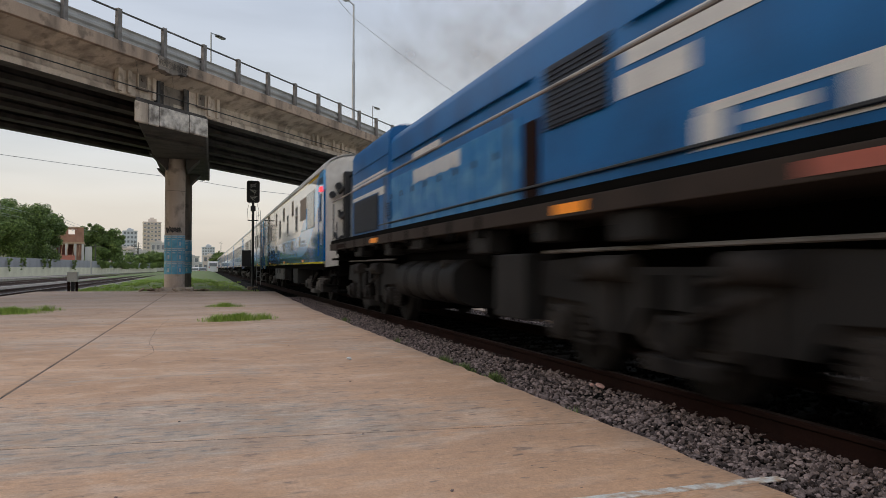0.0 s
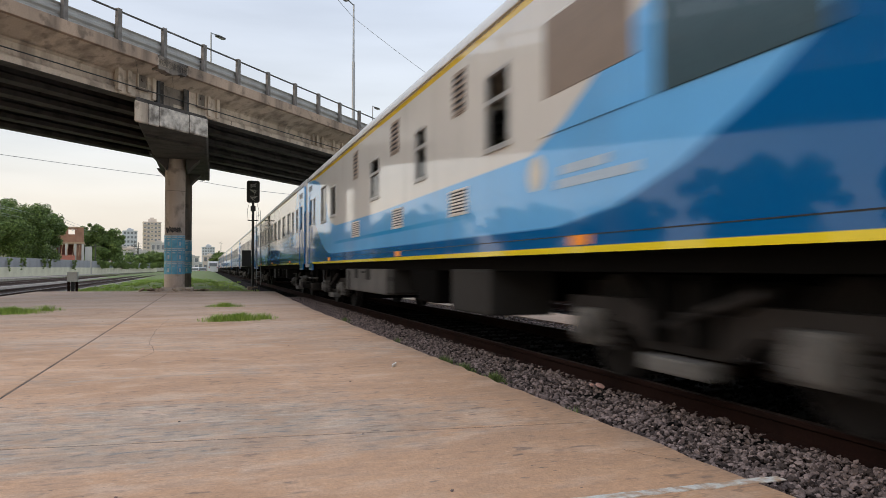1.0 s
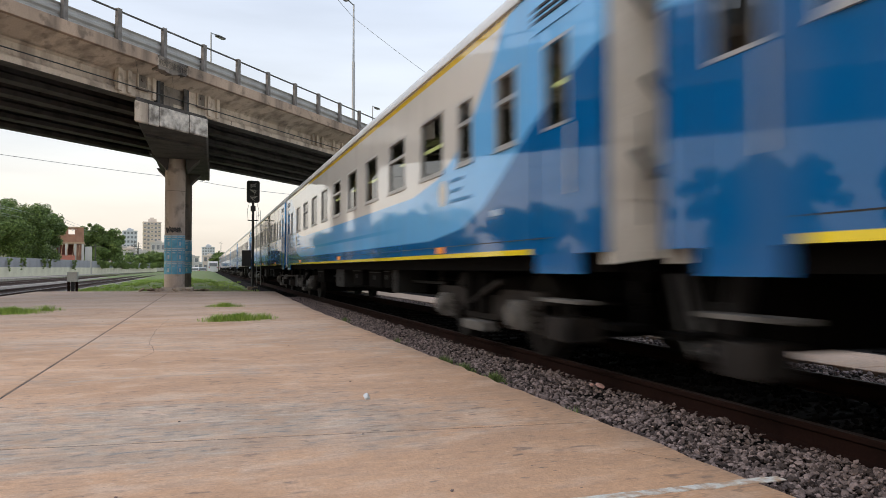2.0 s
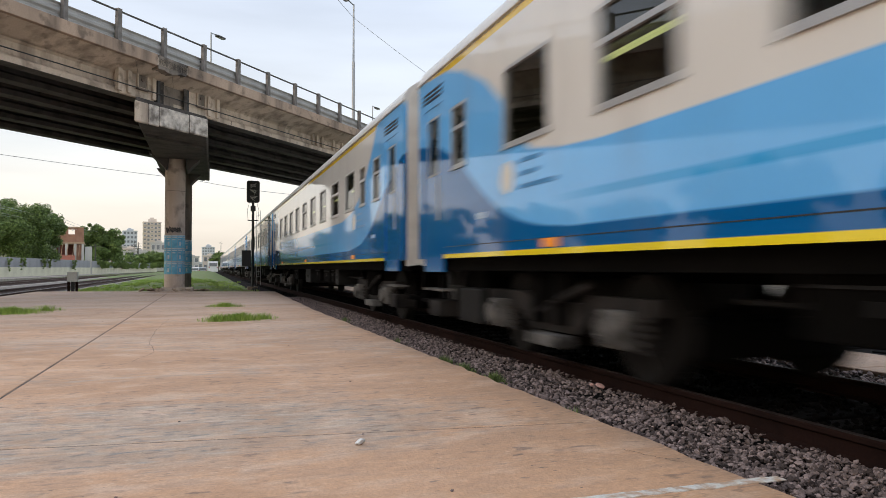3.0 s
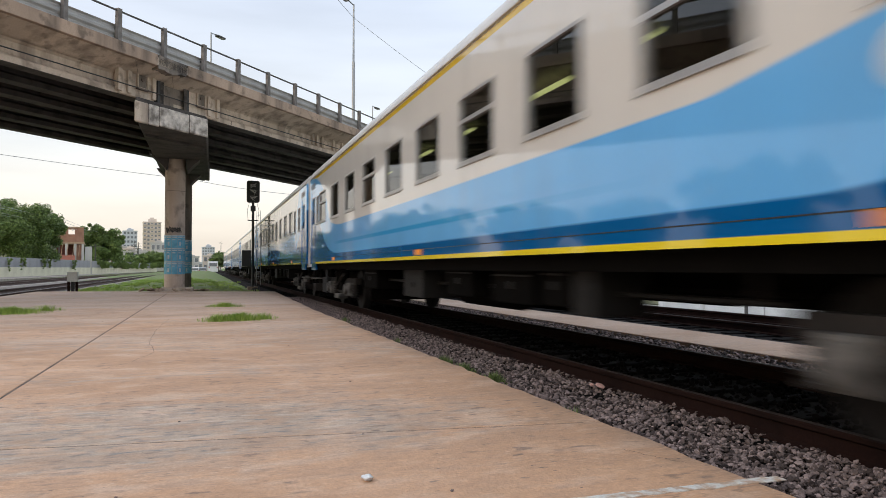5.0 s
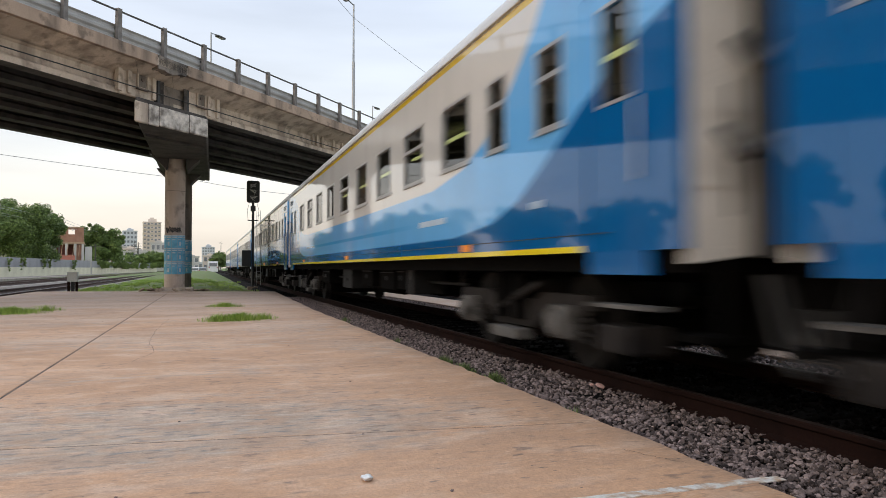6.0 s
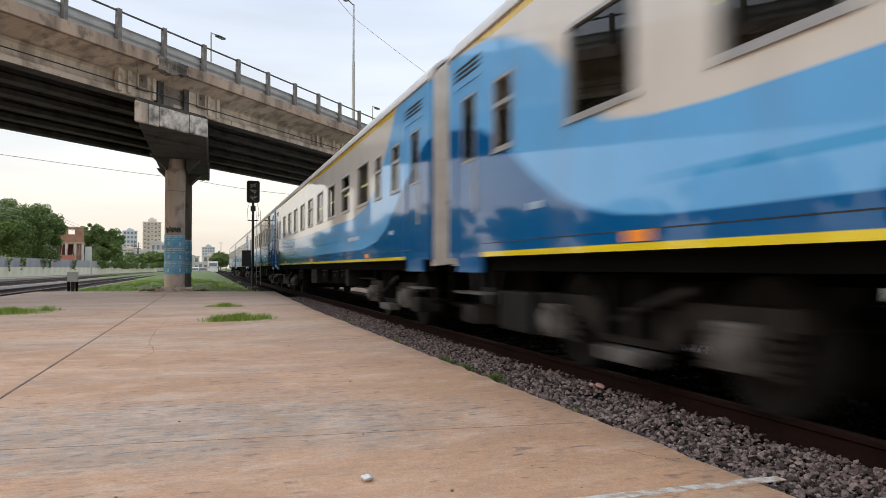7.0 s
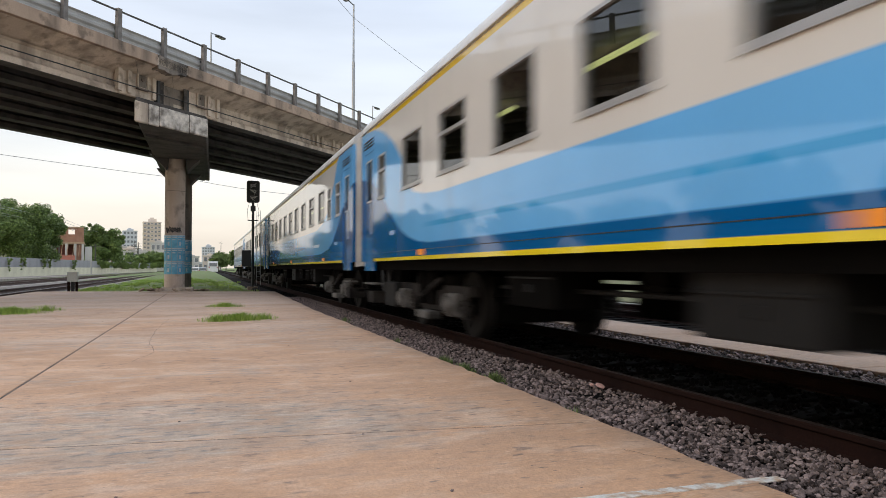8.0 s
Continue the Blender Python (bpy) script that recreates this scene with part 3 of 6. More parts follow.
def pebble(seed, r=1.0):
    """An angular stone, about 1 across."""
    rr = random.Random(seed)
    bm = bmesh.new()
    bmesh.ops.create_icosphere(bm, subdivisions=1, radius=0.5 * r)
    a, b = Vector((rr.uniform(-1, 1), rr.uniform(-1, 1), rr.uniform(-1, 1))).normalized(), Vector((rr.uniform(-1, 1), rr.uniform(-1, 1), 0.3)).normalized()
    for v in bm.verts:
        v.co *= rr.uniform(0.75, 1.1)
        for n in (a, b):
            d = v.co.dot(n) - 0.21 * r
            if d > 0:
                v.co -= n * d
        v.co.z *= 0.60
    return bm


def ballast():
    root = thing("ballast", "heap of loose grey-brown crushed ballast stones", "ballast", kind="stuff")
    shapes = []
    for s in range(6):
        ob = part("stone", pebble(s), STONE, root)
        shapes.append(ob)
    protos = [[tuple(v.co) for v in ob.data.vertices] for ob in shapes]
    faces = [tuple(p.vertices) for p in shapes[0].data.polygons]
    near = 0
    V, F, OV, OF = [], [], [], []

    def put(x, y, z, size):
        nonlocal near
        turn = (RNG.gauss(0, 24), RNG.gauss(0, 24), RNG.uniform(0, 360))
        m = pose(x, y, z, *turn) @ Matrix.Scale(size, 4)
        if 2.4 < y < 4.3 and 2.6 < x < 3.5 and near < 290 and size > 0.045:
            ob = shapes[near] if near < 6 else again(shapes[near % 6], root, name="stone")
            ob.matrix_basis = m
            near += 1
            return
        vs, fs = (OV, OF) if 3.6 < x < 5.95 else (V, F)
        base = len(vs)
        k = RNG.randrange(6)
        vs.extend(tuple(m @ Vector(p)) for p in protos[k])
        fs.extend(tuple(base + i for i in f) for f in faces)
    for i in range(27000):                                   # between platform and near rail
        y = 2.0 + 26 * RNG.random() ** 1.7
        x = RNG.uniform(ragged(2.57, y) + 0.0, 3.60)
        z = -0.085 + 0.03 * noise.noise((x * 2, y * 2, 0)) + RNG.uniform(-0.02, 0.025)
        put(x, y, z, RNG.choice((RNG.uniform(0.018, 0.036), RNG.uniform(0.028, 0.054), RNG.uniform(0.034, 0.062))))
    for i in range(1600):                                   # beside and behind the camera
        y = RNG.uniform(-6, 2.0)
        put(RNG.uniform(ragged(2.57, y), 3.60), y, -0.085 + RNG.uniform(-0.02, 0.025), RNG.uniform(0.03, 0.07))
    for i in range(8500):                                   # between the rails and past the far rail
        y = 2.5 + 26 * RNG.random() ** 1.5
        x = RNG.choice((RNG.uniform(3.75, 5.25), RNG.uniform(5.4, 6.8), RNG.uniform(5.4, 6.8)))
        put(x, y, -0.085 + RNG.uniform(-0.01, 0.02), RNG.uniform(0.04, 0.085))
    for name, vs, fs, mat, label in (("loose_stones", V, F, STONE, "loose crushed stones"), ("oily_stones", OV, OF, SHADED_STONE, "stones between the rails, blackened for the train's shade")):
        me = bpy.data.meshes.new(name)
        me.from_pydata(vs, [], fs)
        me.materials.append(mat)
        ob = new(name, me)
        ob.parent = root
        tagged(ob, label, kind="stuff")


ballast()


def blades(name, spots, label, height=0.16, width=0.007, material=None):
    """Grass as many thin bent blades. spots: (x, y, z, rx, ry, count)."""
    V, F = [], []
    for x, y, z, rx, ry, count in spots:
        if y > 35 and -6.0 < x < 2.3:                        # stand on the bank
            z = -0.30 + 0.50 * min(1, (y - 35) / 10) * math.sin(math.pi * (x + 6.0) / 8.3)
        for i in range(count if y > 30 else int(count * 0.9)):
            a, r = RNG.uniform(0, 6.28), min(1.15, abs(RNG.gauss(0, 0.48)))
            px, py = x + rx * r * math.cos(a), y + ry * r * math.sin(a)
            h = height * RNG.uniform(0.25, 1.25) * (1.15 - 0.6 * r)
            w, t, lean = width * RNG.uniform(0.6, 1.4), RNG.uniform(0, 3.14), RNG.uniform(0.1, 0.7) * h
            dx, dy = math.cos(t) * w, math.sin(t) * w
            lx, ly = lean * math.cos(a + RNG.uniform(-1, 1)), lean * math.sin(a + RNG.uniform(-1, 1))
            k = len(V)
            V += [(px - dx, py - dy, z), (px + dx, py + dy, z), (px + dx * 0.7 + lx * 0.4, py + dy * 0.7 + ly * 0.4, z + h * 0.6),
                  (px - dx * 0.7 + lx * 0.4, py - dy * 0.7 + ly * 0.4, z + h * 0.6), (px + lx, py + ly, z + h)]
            F += [(k, k + 1, k + 2, k + 3), (k + 3, k + 2, k + 4)]
    me = bpy.data.meshes.new(name)
    me.from_pydata(V, [], F)
    me.materials.append(material or BLADE)
    return tagged(new(name, me), label, "grass", kind="stuff")


blades("grass_tuft", [(0.62, 15.0, 0, 0.62, 0.42, 1500), (0.2, 14.8, 0, 0.35, 0.3, 400), (1.1, 15.2, 0, 0.3, 0.2, 250)], "green grass tuft growing through the platform joint", 0.135)
blades("grass_tuft", [(0.45, 20.4, 0, 0.55, 0.4, 700)], "thin green grass tuft on the platform", 0.11)
blades("grass_tuft", [(-4.35, 18.9, 0, 0.75, 0.9, 1700), (-3.8, 19.8, 0, 0.5, 0.4, 300)], "green grass tuft growing on the platform", 0.14)
blades("edge_weeds", [(2.66, 7.3, -0.08, 0.1, 0.5, 420), (2.72, 6.6, -0.08, 0.12, 0.25, 260), (2.78, 15.0, -0.08, 0.1, 0.6, 200), (2.66, 4.85, -0.10, 0.05, 0.35, 70),
                      (2.64, 7.9, -0.06, 0.1, 0.3, 220), (2.74, 10.5, -0.08, 0.08, 0.3, 60)], "small green weeds along the platform edge", 0.08, 0.006, WEED)
blades("verge_grass", [(RNG.uniform(-6.2, 2.4), 35.5 + 30 * RNG.random() ** 1.3, -0.1, 0.5, 0.5, 34) for i in range(420)],
       "rough green grass on the verge beyond the platform", 0.11, 0.018)
blades("verge_grass", [(RNG.uniform(-6.8, -4.5), 36 + 60 * RNG.random(), -0.2, 0.5, 0.8, 30) for i in range(160)], "rough green grass beside the far tracks", 0.12, 0.02)


# ---- road bridge ----
def ring(bm, x0, x1, y0, y1, z0, z1, w):
    """A rectangular frame in the side plane."""
    box(bm, x0, x1, y0, y1, z0, z0 + w), box(bm, x0, x1, y0, y1, z1 - w, z1)
    box(bm, x0, x1, y0, y0 + w, z0 + w, z1 - w), box(bm, x0, x1, y1 - w, y1, z0 + w, z1 - w)
    return bm


TURN = pose(0, 0, 0, 0, 0, -40.2)        # local x across the bridge (negative: away), local y along it
NEAR_EDGE, FAR_EDGE = -18.4, -29.6


def bridge():
    root = thing("road_bridge", "weathered concrete road viaduct crossing over the railway", "bridge", m=TURN)
    def skew(bm):                                            # span ends follow the pier caps
        for v in bm.verts:
            v.co.y += 1.184 * (-v.co.x - 19.4)
        return bm

    for name, ya, yb in (("span", -70, 19.28), ("middle_deck", 19.30, 20.98), ("span", 21.0, 60.0), ("span", 60.4, 150)):
        bm = bmesh.new()                                     # deck with tapered overhangs
        prism(bm, [(NEAR_EDGE, 8.40), (NEAR_EDGE, 8.14), (NEAR_EDGE - 0.05, 8.14), (NEAR_EDGE - 1.05, 7.74), (FAR_EDGE + 1.05, 7.74), (FAR_EDGE + 0.05, 8.14),
                   (FAR_EDGE, 8.14), (FAR_EDGE, 8.40)], "y", ya, yb)
        # The overhang keeps plain concrete; the rest of the slab takes painted shade.
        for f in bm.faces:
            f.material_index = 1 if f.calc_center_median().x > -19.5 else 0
        deck_ob = part(name, skew(bm), [SHADE_CONCRETE, GIRDER], root, "deck slab, its soffit coloured dark as shade")
        for k in range(6 if name == "span" else 0):                                   # girders with bottom bulb
            x = -19.55 - k * 1.81
            g = bmesh.new()
            prism(g, [(x - 0.26, 7.02), (x + 0.26, 7.02), (x + 0.26, 7.20), (x + 0.13, 7.30), (x + 0.13, 7.68), (x + 0.22, 7.75), (x - 0.22, 7.75), (x - 0.13, 7.68), (x - 0.13, 7.30), (x - 0.26, 7.20)], "y", ya, yb)
            # Undersides, and every girder behind the first, take the painted shade colour.
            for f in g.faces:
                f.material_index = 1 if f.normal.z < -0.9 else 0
            part("girder", skew(g), [GIRDER if k == 0 else SHADE_CONCRETE, SHADE_CONCRETE], deck_ob, "pale concrete edge girder" if k == 0 else "")
    for ya, yb in ((-70, 12.4), (12.42, 19.12), (20.62, 27.3), (27.32, 38.0), (38.02, 60.2), (60.25, 150)):      # edge beams
        for x0 in (NEAR_EDGE - 0.02, FAR_EDGE - 0.02):
            part("edge_beam", boxed(x0 - 0.28, x0 + 0.04, ya, yb, 8.10, 8.50, 0.02), CONCRETE, root, "stained concrete edge beam")
    for x0 in (NEAR_EDGE - 0.02, FAR_EDGE - 0.02):             # the short broken length over the pier sags
        bm = boxed(x0 - 0.28, x0 + 0.02, 19.17, 20.58, 7.96, 8.49)
        bmesh.ops.subdivide_edges(bm, edges=[e for e in bm.edges if abs(e.verts[0].co.y - e.verts[1].co.y) > 1], cuts=18)
        for v in bm.verts:
            if v.co.z < 8.1:
                v.co.z += 0.10 * noise.noise((v.co.y * 3.1, 0.5, 1)) + 0.05 * noise.noise((v.co.y * 9, 2, 1)) + 0.10 * abs(v.co.y - 19.6)
        part("broken_edge_beam", bm, DRIPPED, root, "broken, blackened length of edge beam")
    # Solid black strips stand for the darkness inside the open joints.
    for ya, yb in ((19.93, 20.06), (21.42, 21.54)):
        part("joint_gap", boxed(-19.6, -19.155, ya, yb, 6.98, 8.02), BLACK, root, "black strip standing for the dark open joint")
        part("drip_stain", boxed(-19.165, -19.150, yb if ya < 20 else ya - 0.16, yb + 0.16 if ya < 20 else ya, 7.02, 7.95), SOOT, root, "black drip stain")
    for y in (24.2, 33.9, 11.2):
        part("girder_seam", boxed(-19.295, -19.275, y - 0.012, y + 0.012, 7.03, 7.2), BLACK, root)
    # end blocks beside the joint over the pier, pipes and ribs
    part("end_block", boxed(-19.62, -19.20, 18.2, 19.80, 7.03, 7.95, 0.03), GIRDER, root)
    part("end_block", boxed(-19.62, -19.20, 21.56, 23.3, 7.03, 7.95, 0.03), GIRDER, root)
    part("middle_block", skew(boxed(-29.0, -19.30, 20.10, 21.65, 6.95, 7.95, 0.04)), DRIPPED, root, "dark stained concrete block between the spans")
    for y in (18.2, 18.62, 19.75, 22.68, 23.2):
        part("rib", boxed(-19.3, -19.12, y - 0.09, y + 0.09, 7.1, 8.02, 0.02), GIRDER, root)
    for y in (19.21, 22.22):
        d = part("drain_plate", ring(bmesh.new(), -19.21, -19.12, y - 0.25, y + 0.25, 7.36, 8.0, 0.05), GIRDER, root, "raised concrete surround of a drain")
        part("plate", boxed(-19.205, -19.165, y - 0.20, y + 0.20, 7.41, 7.95), DRIPPED, d, "stained plate")
        part("lip", boxed(-19.21, -19.05, y - 0.26, y + 0.27, 7.32, 7.37, 0.01), STAINED_SHADED, d)
        part("outlet", tube(bmesh.new(), (-19.17, y, 7.7), (-19.12, y, 7.7), 0.07, n=12), STAINED_SHADED, d)
    for y in (30.6, 31.0, 31.5, 32.6, 33.5):
        part("rib", boxed(-19.42, -19.30, y - 0.08, y + 0.08, 7.25, 7.9, 0.02), GIRDER, root)
    part("cable", tube(bmesh.new(), (-19.12, -70, 7.36), (-19.12, 60, 7.36), 0.022, n=6), BLACK, root, "black cable along the girder")
    # railings on both edges
    post = None
    for side, x in ((0, NEAR_EDGE - 0.16), (1, FAR_EDGE + 0.16)):
        for k in range(-22 if side == 0 else -14, 45):
            y = 15.5 + 2.05 * k
            if post is None:
                bm = boxed(-0.07, 0.07, -0.085, 0.085, 0.0, 1.10, 0.012)
                box(bm, -0.11, 0.11, -0.12, 0.12, 0.0, 0.03)
                post = part("railing_post", bm, POSTPAINT, root, "grey concrete railing post")
                post.matrix_basis = pose(x, y, 8.49, 0, 0.9 * math.sin(k * 2.3), 0)
            else:
                again(post, root, pose(x, y, 8.49, 0, 0.9 * math.sin(k * 2.3), 0))
        part("handrail", tube(bmesh.new(), (x, -30, 9.52), (x, 108, 9.52), 0.035, n=8), DARKSTEEL, root, "dark tubular handrail")
        s = 1 if side == 0 else -1
        prof = [(0.0, 8.52), (0.05, 8.57), (0.05, 8.63), (0.0, 8.69), (0.0, 8.75), (0.05, 8.81), (0.05, 8.87), (0.0, 8.92), (-0.012, 8.92), (0.038, 8.87), (0.038, 8.81), (-0.012, 8.75), (-0.012, 8.69), (0.038, 8.63), (0.038, 8.57), (-0.012, 8.52)]
        part("guard_rail", prism(bmesh.new(), [(x - s * (0.08 + p), 8.58 + 1.2 * (q - 8.52)) for p, q in prof], "y", -30, 108), GALVANISED, root, "galvanised corrugated guard rail")
    return root


bridge()


def posters(root, x, y, r, rows, start, wide, per):
    """Curved paper posters pasted round a column."""
    for row in range(rows):
        for k in range(per):
            a0 = start + k * wide
            z0 = 0.77 + row * 0.61
            bm = bmesh.new()
            seg = 6
            prev = None
            for i in range(seg + 1):
                a = radians(a0 + (wide - 1.2) * i / seg)
                cs = [bm.verts.new((x + (r + d) * math.cos(a), y + (r + d) * math.sin(a), z0 + h)) for d, h in ((0.004, 0), (0.012, 0.01), (0.012, 0.585), (0.004, 0.595))]
                if prev:
                    for j in range(3):
                        bm.faces.new((prev[j], cs[j], cs[j + 1], prev[j + 1]))
                prev = cs
            p = part("poster", bm, POSTER, root, "faded light blue paper poster")

            def patch(b0, b1, h0, h1, mat, name):
                q = bmesh.new()
                last = None
                for i in range(5):
                    a = radians(a0 + b0 + (b1 - b0) * i / 4)
                    c = [q.verts.new((x + (r + 0.015) * math.cos(a), y + (r + 0.015) * math.sin(a), z0 + h)) for h in (h0, h1)]
                    if last:
                        q.faces.new((last[0], c[0], c[1], last[1]))
                    last = c
                part(name, q, mat, p)
            patch(0.5, wide - 1.5, 0.545, 0.59, POSTERTEXT, "white_margin")
            patch(wide * 0.1, wide * 0.85, 0.46, 0.52, POSTERTEXT, "text_bar")
            patch(wide * 0.1, wide * 0.6, 0.36, 0.40, POSTERTEXT, "text_bar")
            if k % 2:
                patch(wide * 0.25, wide * 0.6, 0.10, 0.28, POSTERTEXT, "emblem")


POSTER = surface("blue_poster_paper", (0.15, 0.42, 0.58), 0.7, dark=(0.07, 0.27, 0.42), scale=5, amount=0.8)
POSTERTEXT = surface("white_poster_print", (0.50, 0.55, 0.58), 0.7, scale=9)
SCRAWL = surface("black_spray_paint", (0.03, 0.028, 0.027), 0.6)


def pier():
    root = thing("bridge_pier", "stained concrete bridge pier, blue posters pasted round its columns", "bridge pier")
    part("footing", boxed(-2.05, -0.62, 34.75, 36.2, -0.35, 0.16, 0.06), COLUMN, root, "broken concrete footing")
    for x, y in ((-1.46, 35.5), (-1.28, 41.2)):
        bm = tube(bmesh.new(), (x, y, -0.4), (x, y, 6.4), 0.45, n=40)
        # Rear column gets a darker concrete in place of the shade on it.
        col = part("column", bm, COLUMN if y < 40 else STAINED_SHADED, root, "" if y < 40 else "rear column, coloured darker for its shade", True)
        part("formwork_line", tube(bmesh.new(), (x, y, 4.62), (x, y, 4.64), 0.4525, n=40), STAINED_SHADED, root)
        for s in (-1, 1):                                     # haunches towards both sides of the cap
            h = bmesh.new()
            prism(h, [(-1.36 + s * 0.45, 5.55), (-1.36 + s * 0.62, 5.75), (-1.36 + s * 1.25, 6.38), (-1.36 + s * 0.3, 6.38)], "y", y - 0.55, y + 0.55)
            part("haunch", h, SHADE_CONCRETE, root)
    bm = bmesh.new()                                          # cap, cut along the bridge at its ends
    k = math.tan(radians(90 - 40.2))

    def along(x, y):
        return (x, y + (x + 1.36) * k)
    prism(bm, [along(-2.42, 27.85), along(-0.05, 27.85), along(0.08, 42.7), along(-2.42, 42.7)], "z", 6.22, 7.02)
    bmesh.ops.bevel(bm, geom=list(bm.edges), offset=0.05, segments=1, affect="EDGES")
    # Cap body takes the shade colour; only its end faces stay pale.
    part("cap", bm, SHADE_CONCRETE, root, "concrete pier cap coloured dark as shade")
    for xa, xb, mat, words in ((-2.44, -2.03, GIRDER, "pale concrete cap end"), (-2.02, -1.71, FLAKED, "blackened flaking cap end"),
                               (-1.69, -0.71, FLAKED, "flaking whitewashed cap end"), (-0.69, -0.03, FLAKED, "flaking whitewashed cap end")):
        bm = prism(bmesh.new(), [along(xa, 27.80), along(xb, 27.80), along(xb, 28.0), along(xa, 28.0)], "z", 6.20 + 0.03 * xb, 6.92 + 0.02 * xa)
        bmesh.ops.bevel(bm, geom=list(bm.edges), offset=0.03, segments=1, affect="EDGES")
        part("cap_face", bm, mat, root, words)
    part("lower_cap", prism(bmesh.new(), [along(-2.3, 30.5), along(-0.2, 30.5), along(-0.2, 42.2), along(-2.3, 42.2)], "z", 6.12, 6.3), SHADE_CONCRETE, root)
    posters(root, -1.46, 35.5, 0.45, 3, 190, 33, 5)
    posters(root, -1.28, 41.2, 0.45, 3, 250, 33, 4)
    for j in range(9):                                        # sprayed scrawl above the posters
        a0, z0 = radians(215 + j * 10), 2.82 + 0.09 * noise.noise((j * 1.7, 0, 0))
        bm = bmesh.new()
        for i in range(6):
            a, z = a0 + i * 0.045, z0 + 0.12 * math.sin(i * 1.3 + j * 2.1)
            b2, z2 = a0 + (i + 1) * 0.045, z0 + 0.12 * math.sin((i + 1) * 1.3 + j * 2.1)
            tube(bm, (-1.46 + 0.453 * math.cos(a), 35.5 + 0.453 * math.sin(a), z), (-1.46 + 0.453 * math.cos(b2), 35.5 + 0.453 * math.sin(b2), z2), 0.016, n=5)
        part("scrawl", bm, SCRAWL, root, "black sprayed scrawl")
    return root


pier()


def rubble():
    for i in range(26):
        a = RNG.uniform(0, 6.28)
        x, y = -1.36 + RNG.uniform(0.5, 1.6) * math.cos(a), 34.7 + RNG.uniform(0.1, 0.55) * math.sin(a)
        s = RNG.uniform(0.15, 0.42)
        ob = part("concrete_lump", pebble(100 + i), CONCRETE)
        ob.matrix_basis = pose(x, y, 0.01 + s * 0.16, RNG.uniform(-25, 25), RNG.uniform(-25, 25), RNG.uniform(0, 360)) @ Matrix.Diagonal((s * 1.4, s, s * 0.6, 1))
        tagged(ob, "broken lump of concrete at the pier's foot", "rubble", "rubble round the pier")


rubble()


def street_lamp(x, y, z0, height, arm, label):
    root = thing("street_lamp", label, "street lamp", m=pose(x, y, z0))
    part("base_plate", boxed(-0.16, 0.16, -0.16, 0.16, 0, 0.04, 0.01), STEEL, root)
    part("pole", tube(tube(bmesh.new(), (0, 0, 0), (0, 0, height * 0.55), 0.085, n=12), (0, 0, height * 0.55), (0, 0, height), 0.06, 0.045, n=12), STEEL, root, "tapered galvanised pole", True)
    part("arm", tube(bmesh.new(), (0, 0, height - 0.05), (arm[0], arm[1], height + 0.02), 0.03, n=8), STEEL, root)
    L = Vector((arm[0], arm[1], 0)).normalized()
    head = boxed(-0.38, 0.38, -0.13, 0.13, -0.10, 0.02, 0.05)
    h = part("lamp_head", head, DARKSTEEL, root, "dark lamp head")
    h.matrix_basis = Matrix.Translation(Vector((arm[0], arm[1], height)) + L * 0.3) @ pose(0, 0, 0, 0, 0, math.degrees(math.atan2(L.y, L.x)))
    lens = part("lens", boxed(-0.25, 0.25, -0.09, 0.09, -0.125, -0.102, 0.008), LOCOWHITE, h)
    return root


lean = math.radians(40.2)
ALONG, ACROSS = Vector((math.sin(lean), math.cos(lean), 0)), Vector((-math.cos(lean), math.sin(lean), 0))
for b_at, n_at, up, label in ((33.85, 18.85, 7.2, "tall galvanised street lamp on the bridge's edge"), (34.7, 29.2, 7.2, "tall galvanised street lamp on the bridge's far edge"),
                              (55.9, 29.2, 7.2, "tall galvanised street lamp on the bridge's far edge"), (-6.0, 18.85, 7.2, "tall galvanised street lamp on the bridge's edge")):
    p = ALONG * b_at + ACROSS * n_at
    arm = (-ALONG * 0.75) if n_at < 20 and b_at > 0 else (ALONG * 0.55)
    tagged(street_lamp(p.x, p.y, 8.45, up - 0.21, (arm.x, arm.y), label), group="street lamps on the bridge")


def wire(name, pts, r, label, sag=0.0):
    bm = bmesh.new()
    for a, b in zip(pts, pts[1:]):
        a, b = Vector(a), Vector(b)
        n = 10
        q = [a.lerp(b, i / n) - Vector((0, 0, sag * 4 * (i / n) * (1 - i / n))) for i in range(n + 1)]
        for c, d in zip(q, q[1:]):
            tube(bm, c, d, r, n=5)
    return tagged(part(name, bm, STEEL), label, "cable")


P = ALONG * 33.85 + ACROSS * 18.85
wire("overhead_cable", [P + ALONG * -12 + Vector((0, 0, 18.5)), P + Vector((0, 0, 14.7)), P + ALONG * 26 + Vector((0, 0, 14.2))], 0.012, "thin overhead cable held by the street lamp", 0.3)
wire("overhead_cable", [(-60, 62, 16.0), (-1.5, 78, 10.2), (20, 84, 9.6)], 0.025, "thin overhead cable strung behind the bridge", 0.6)


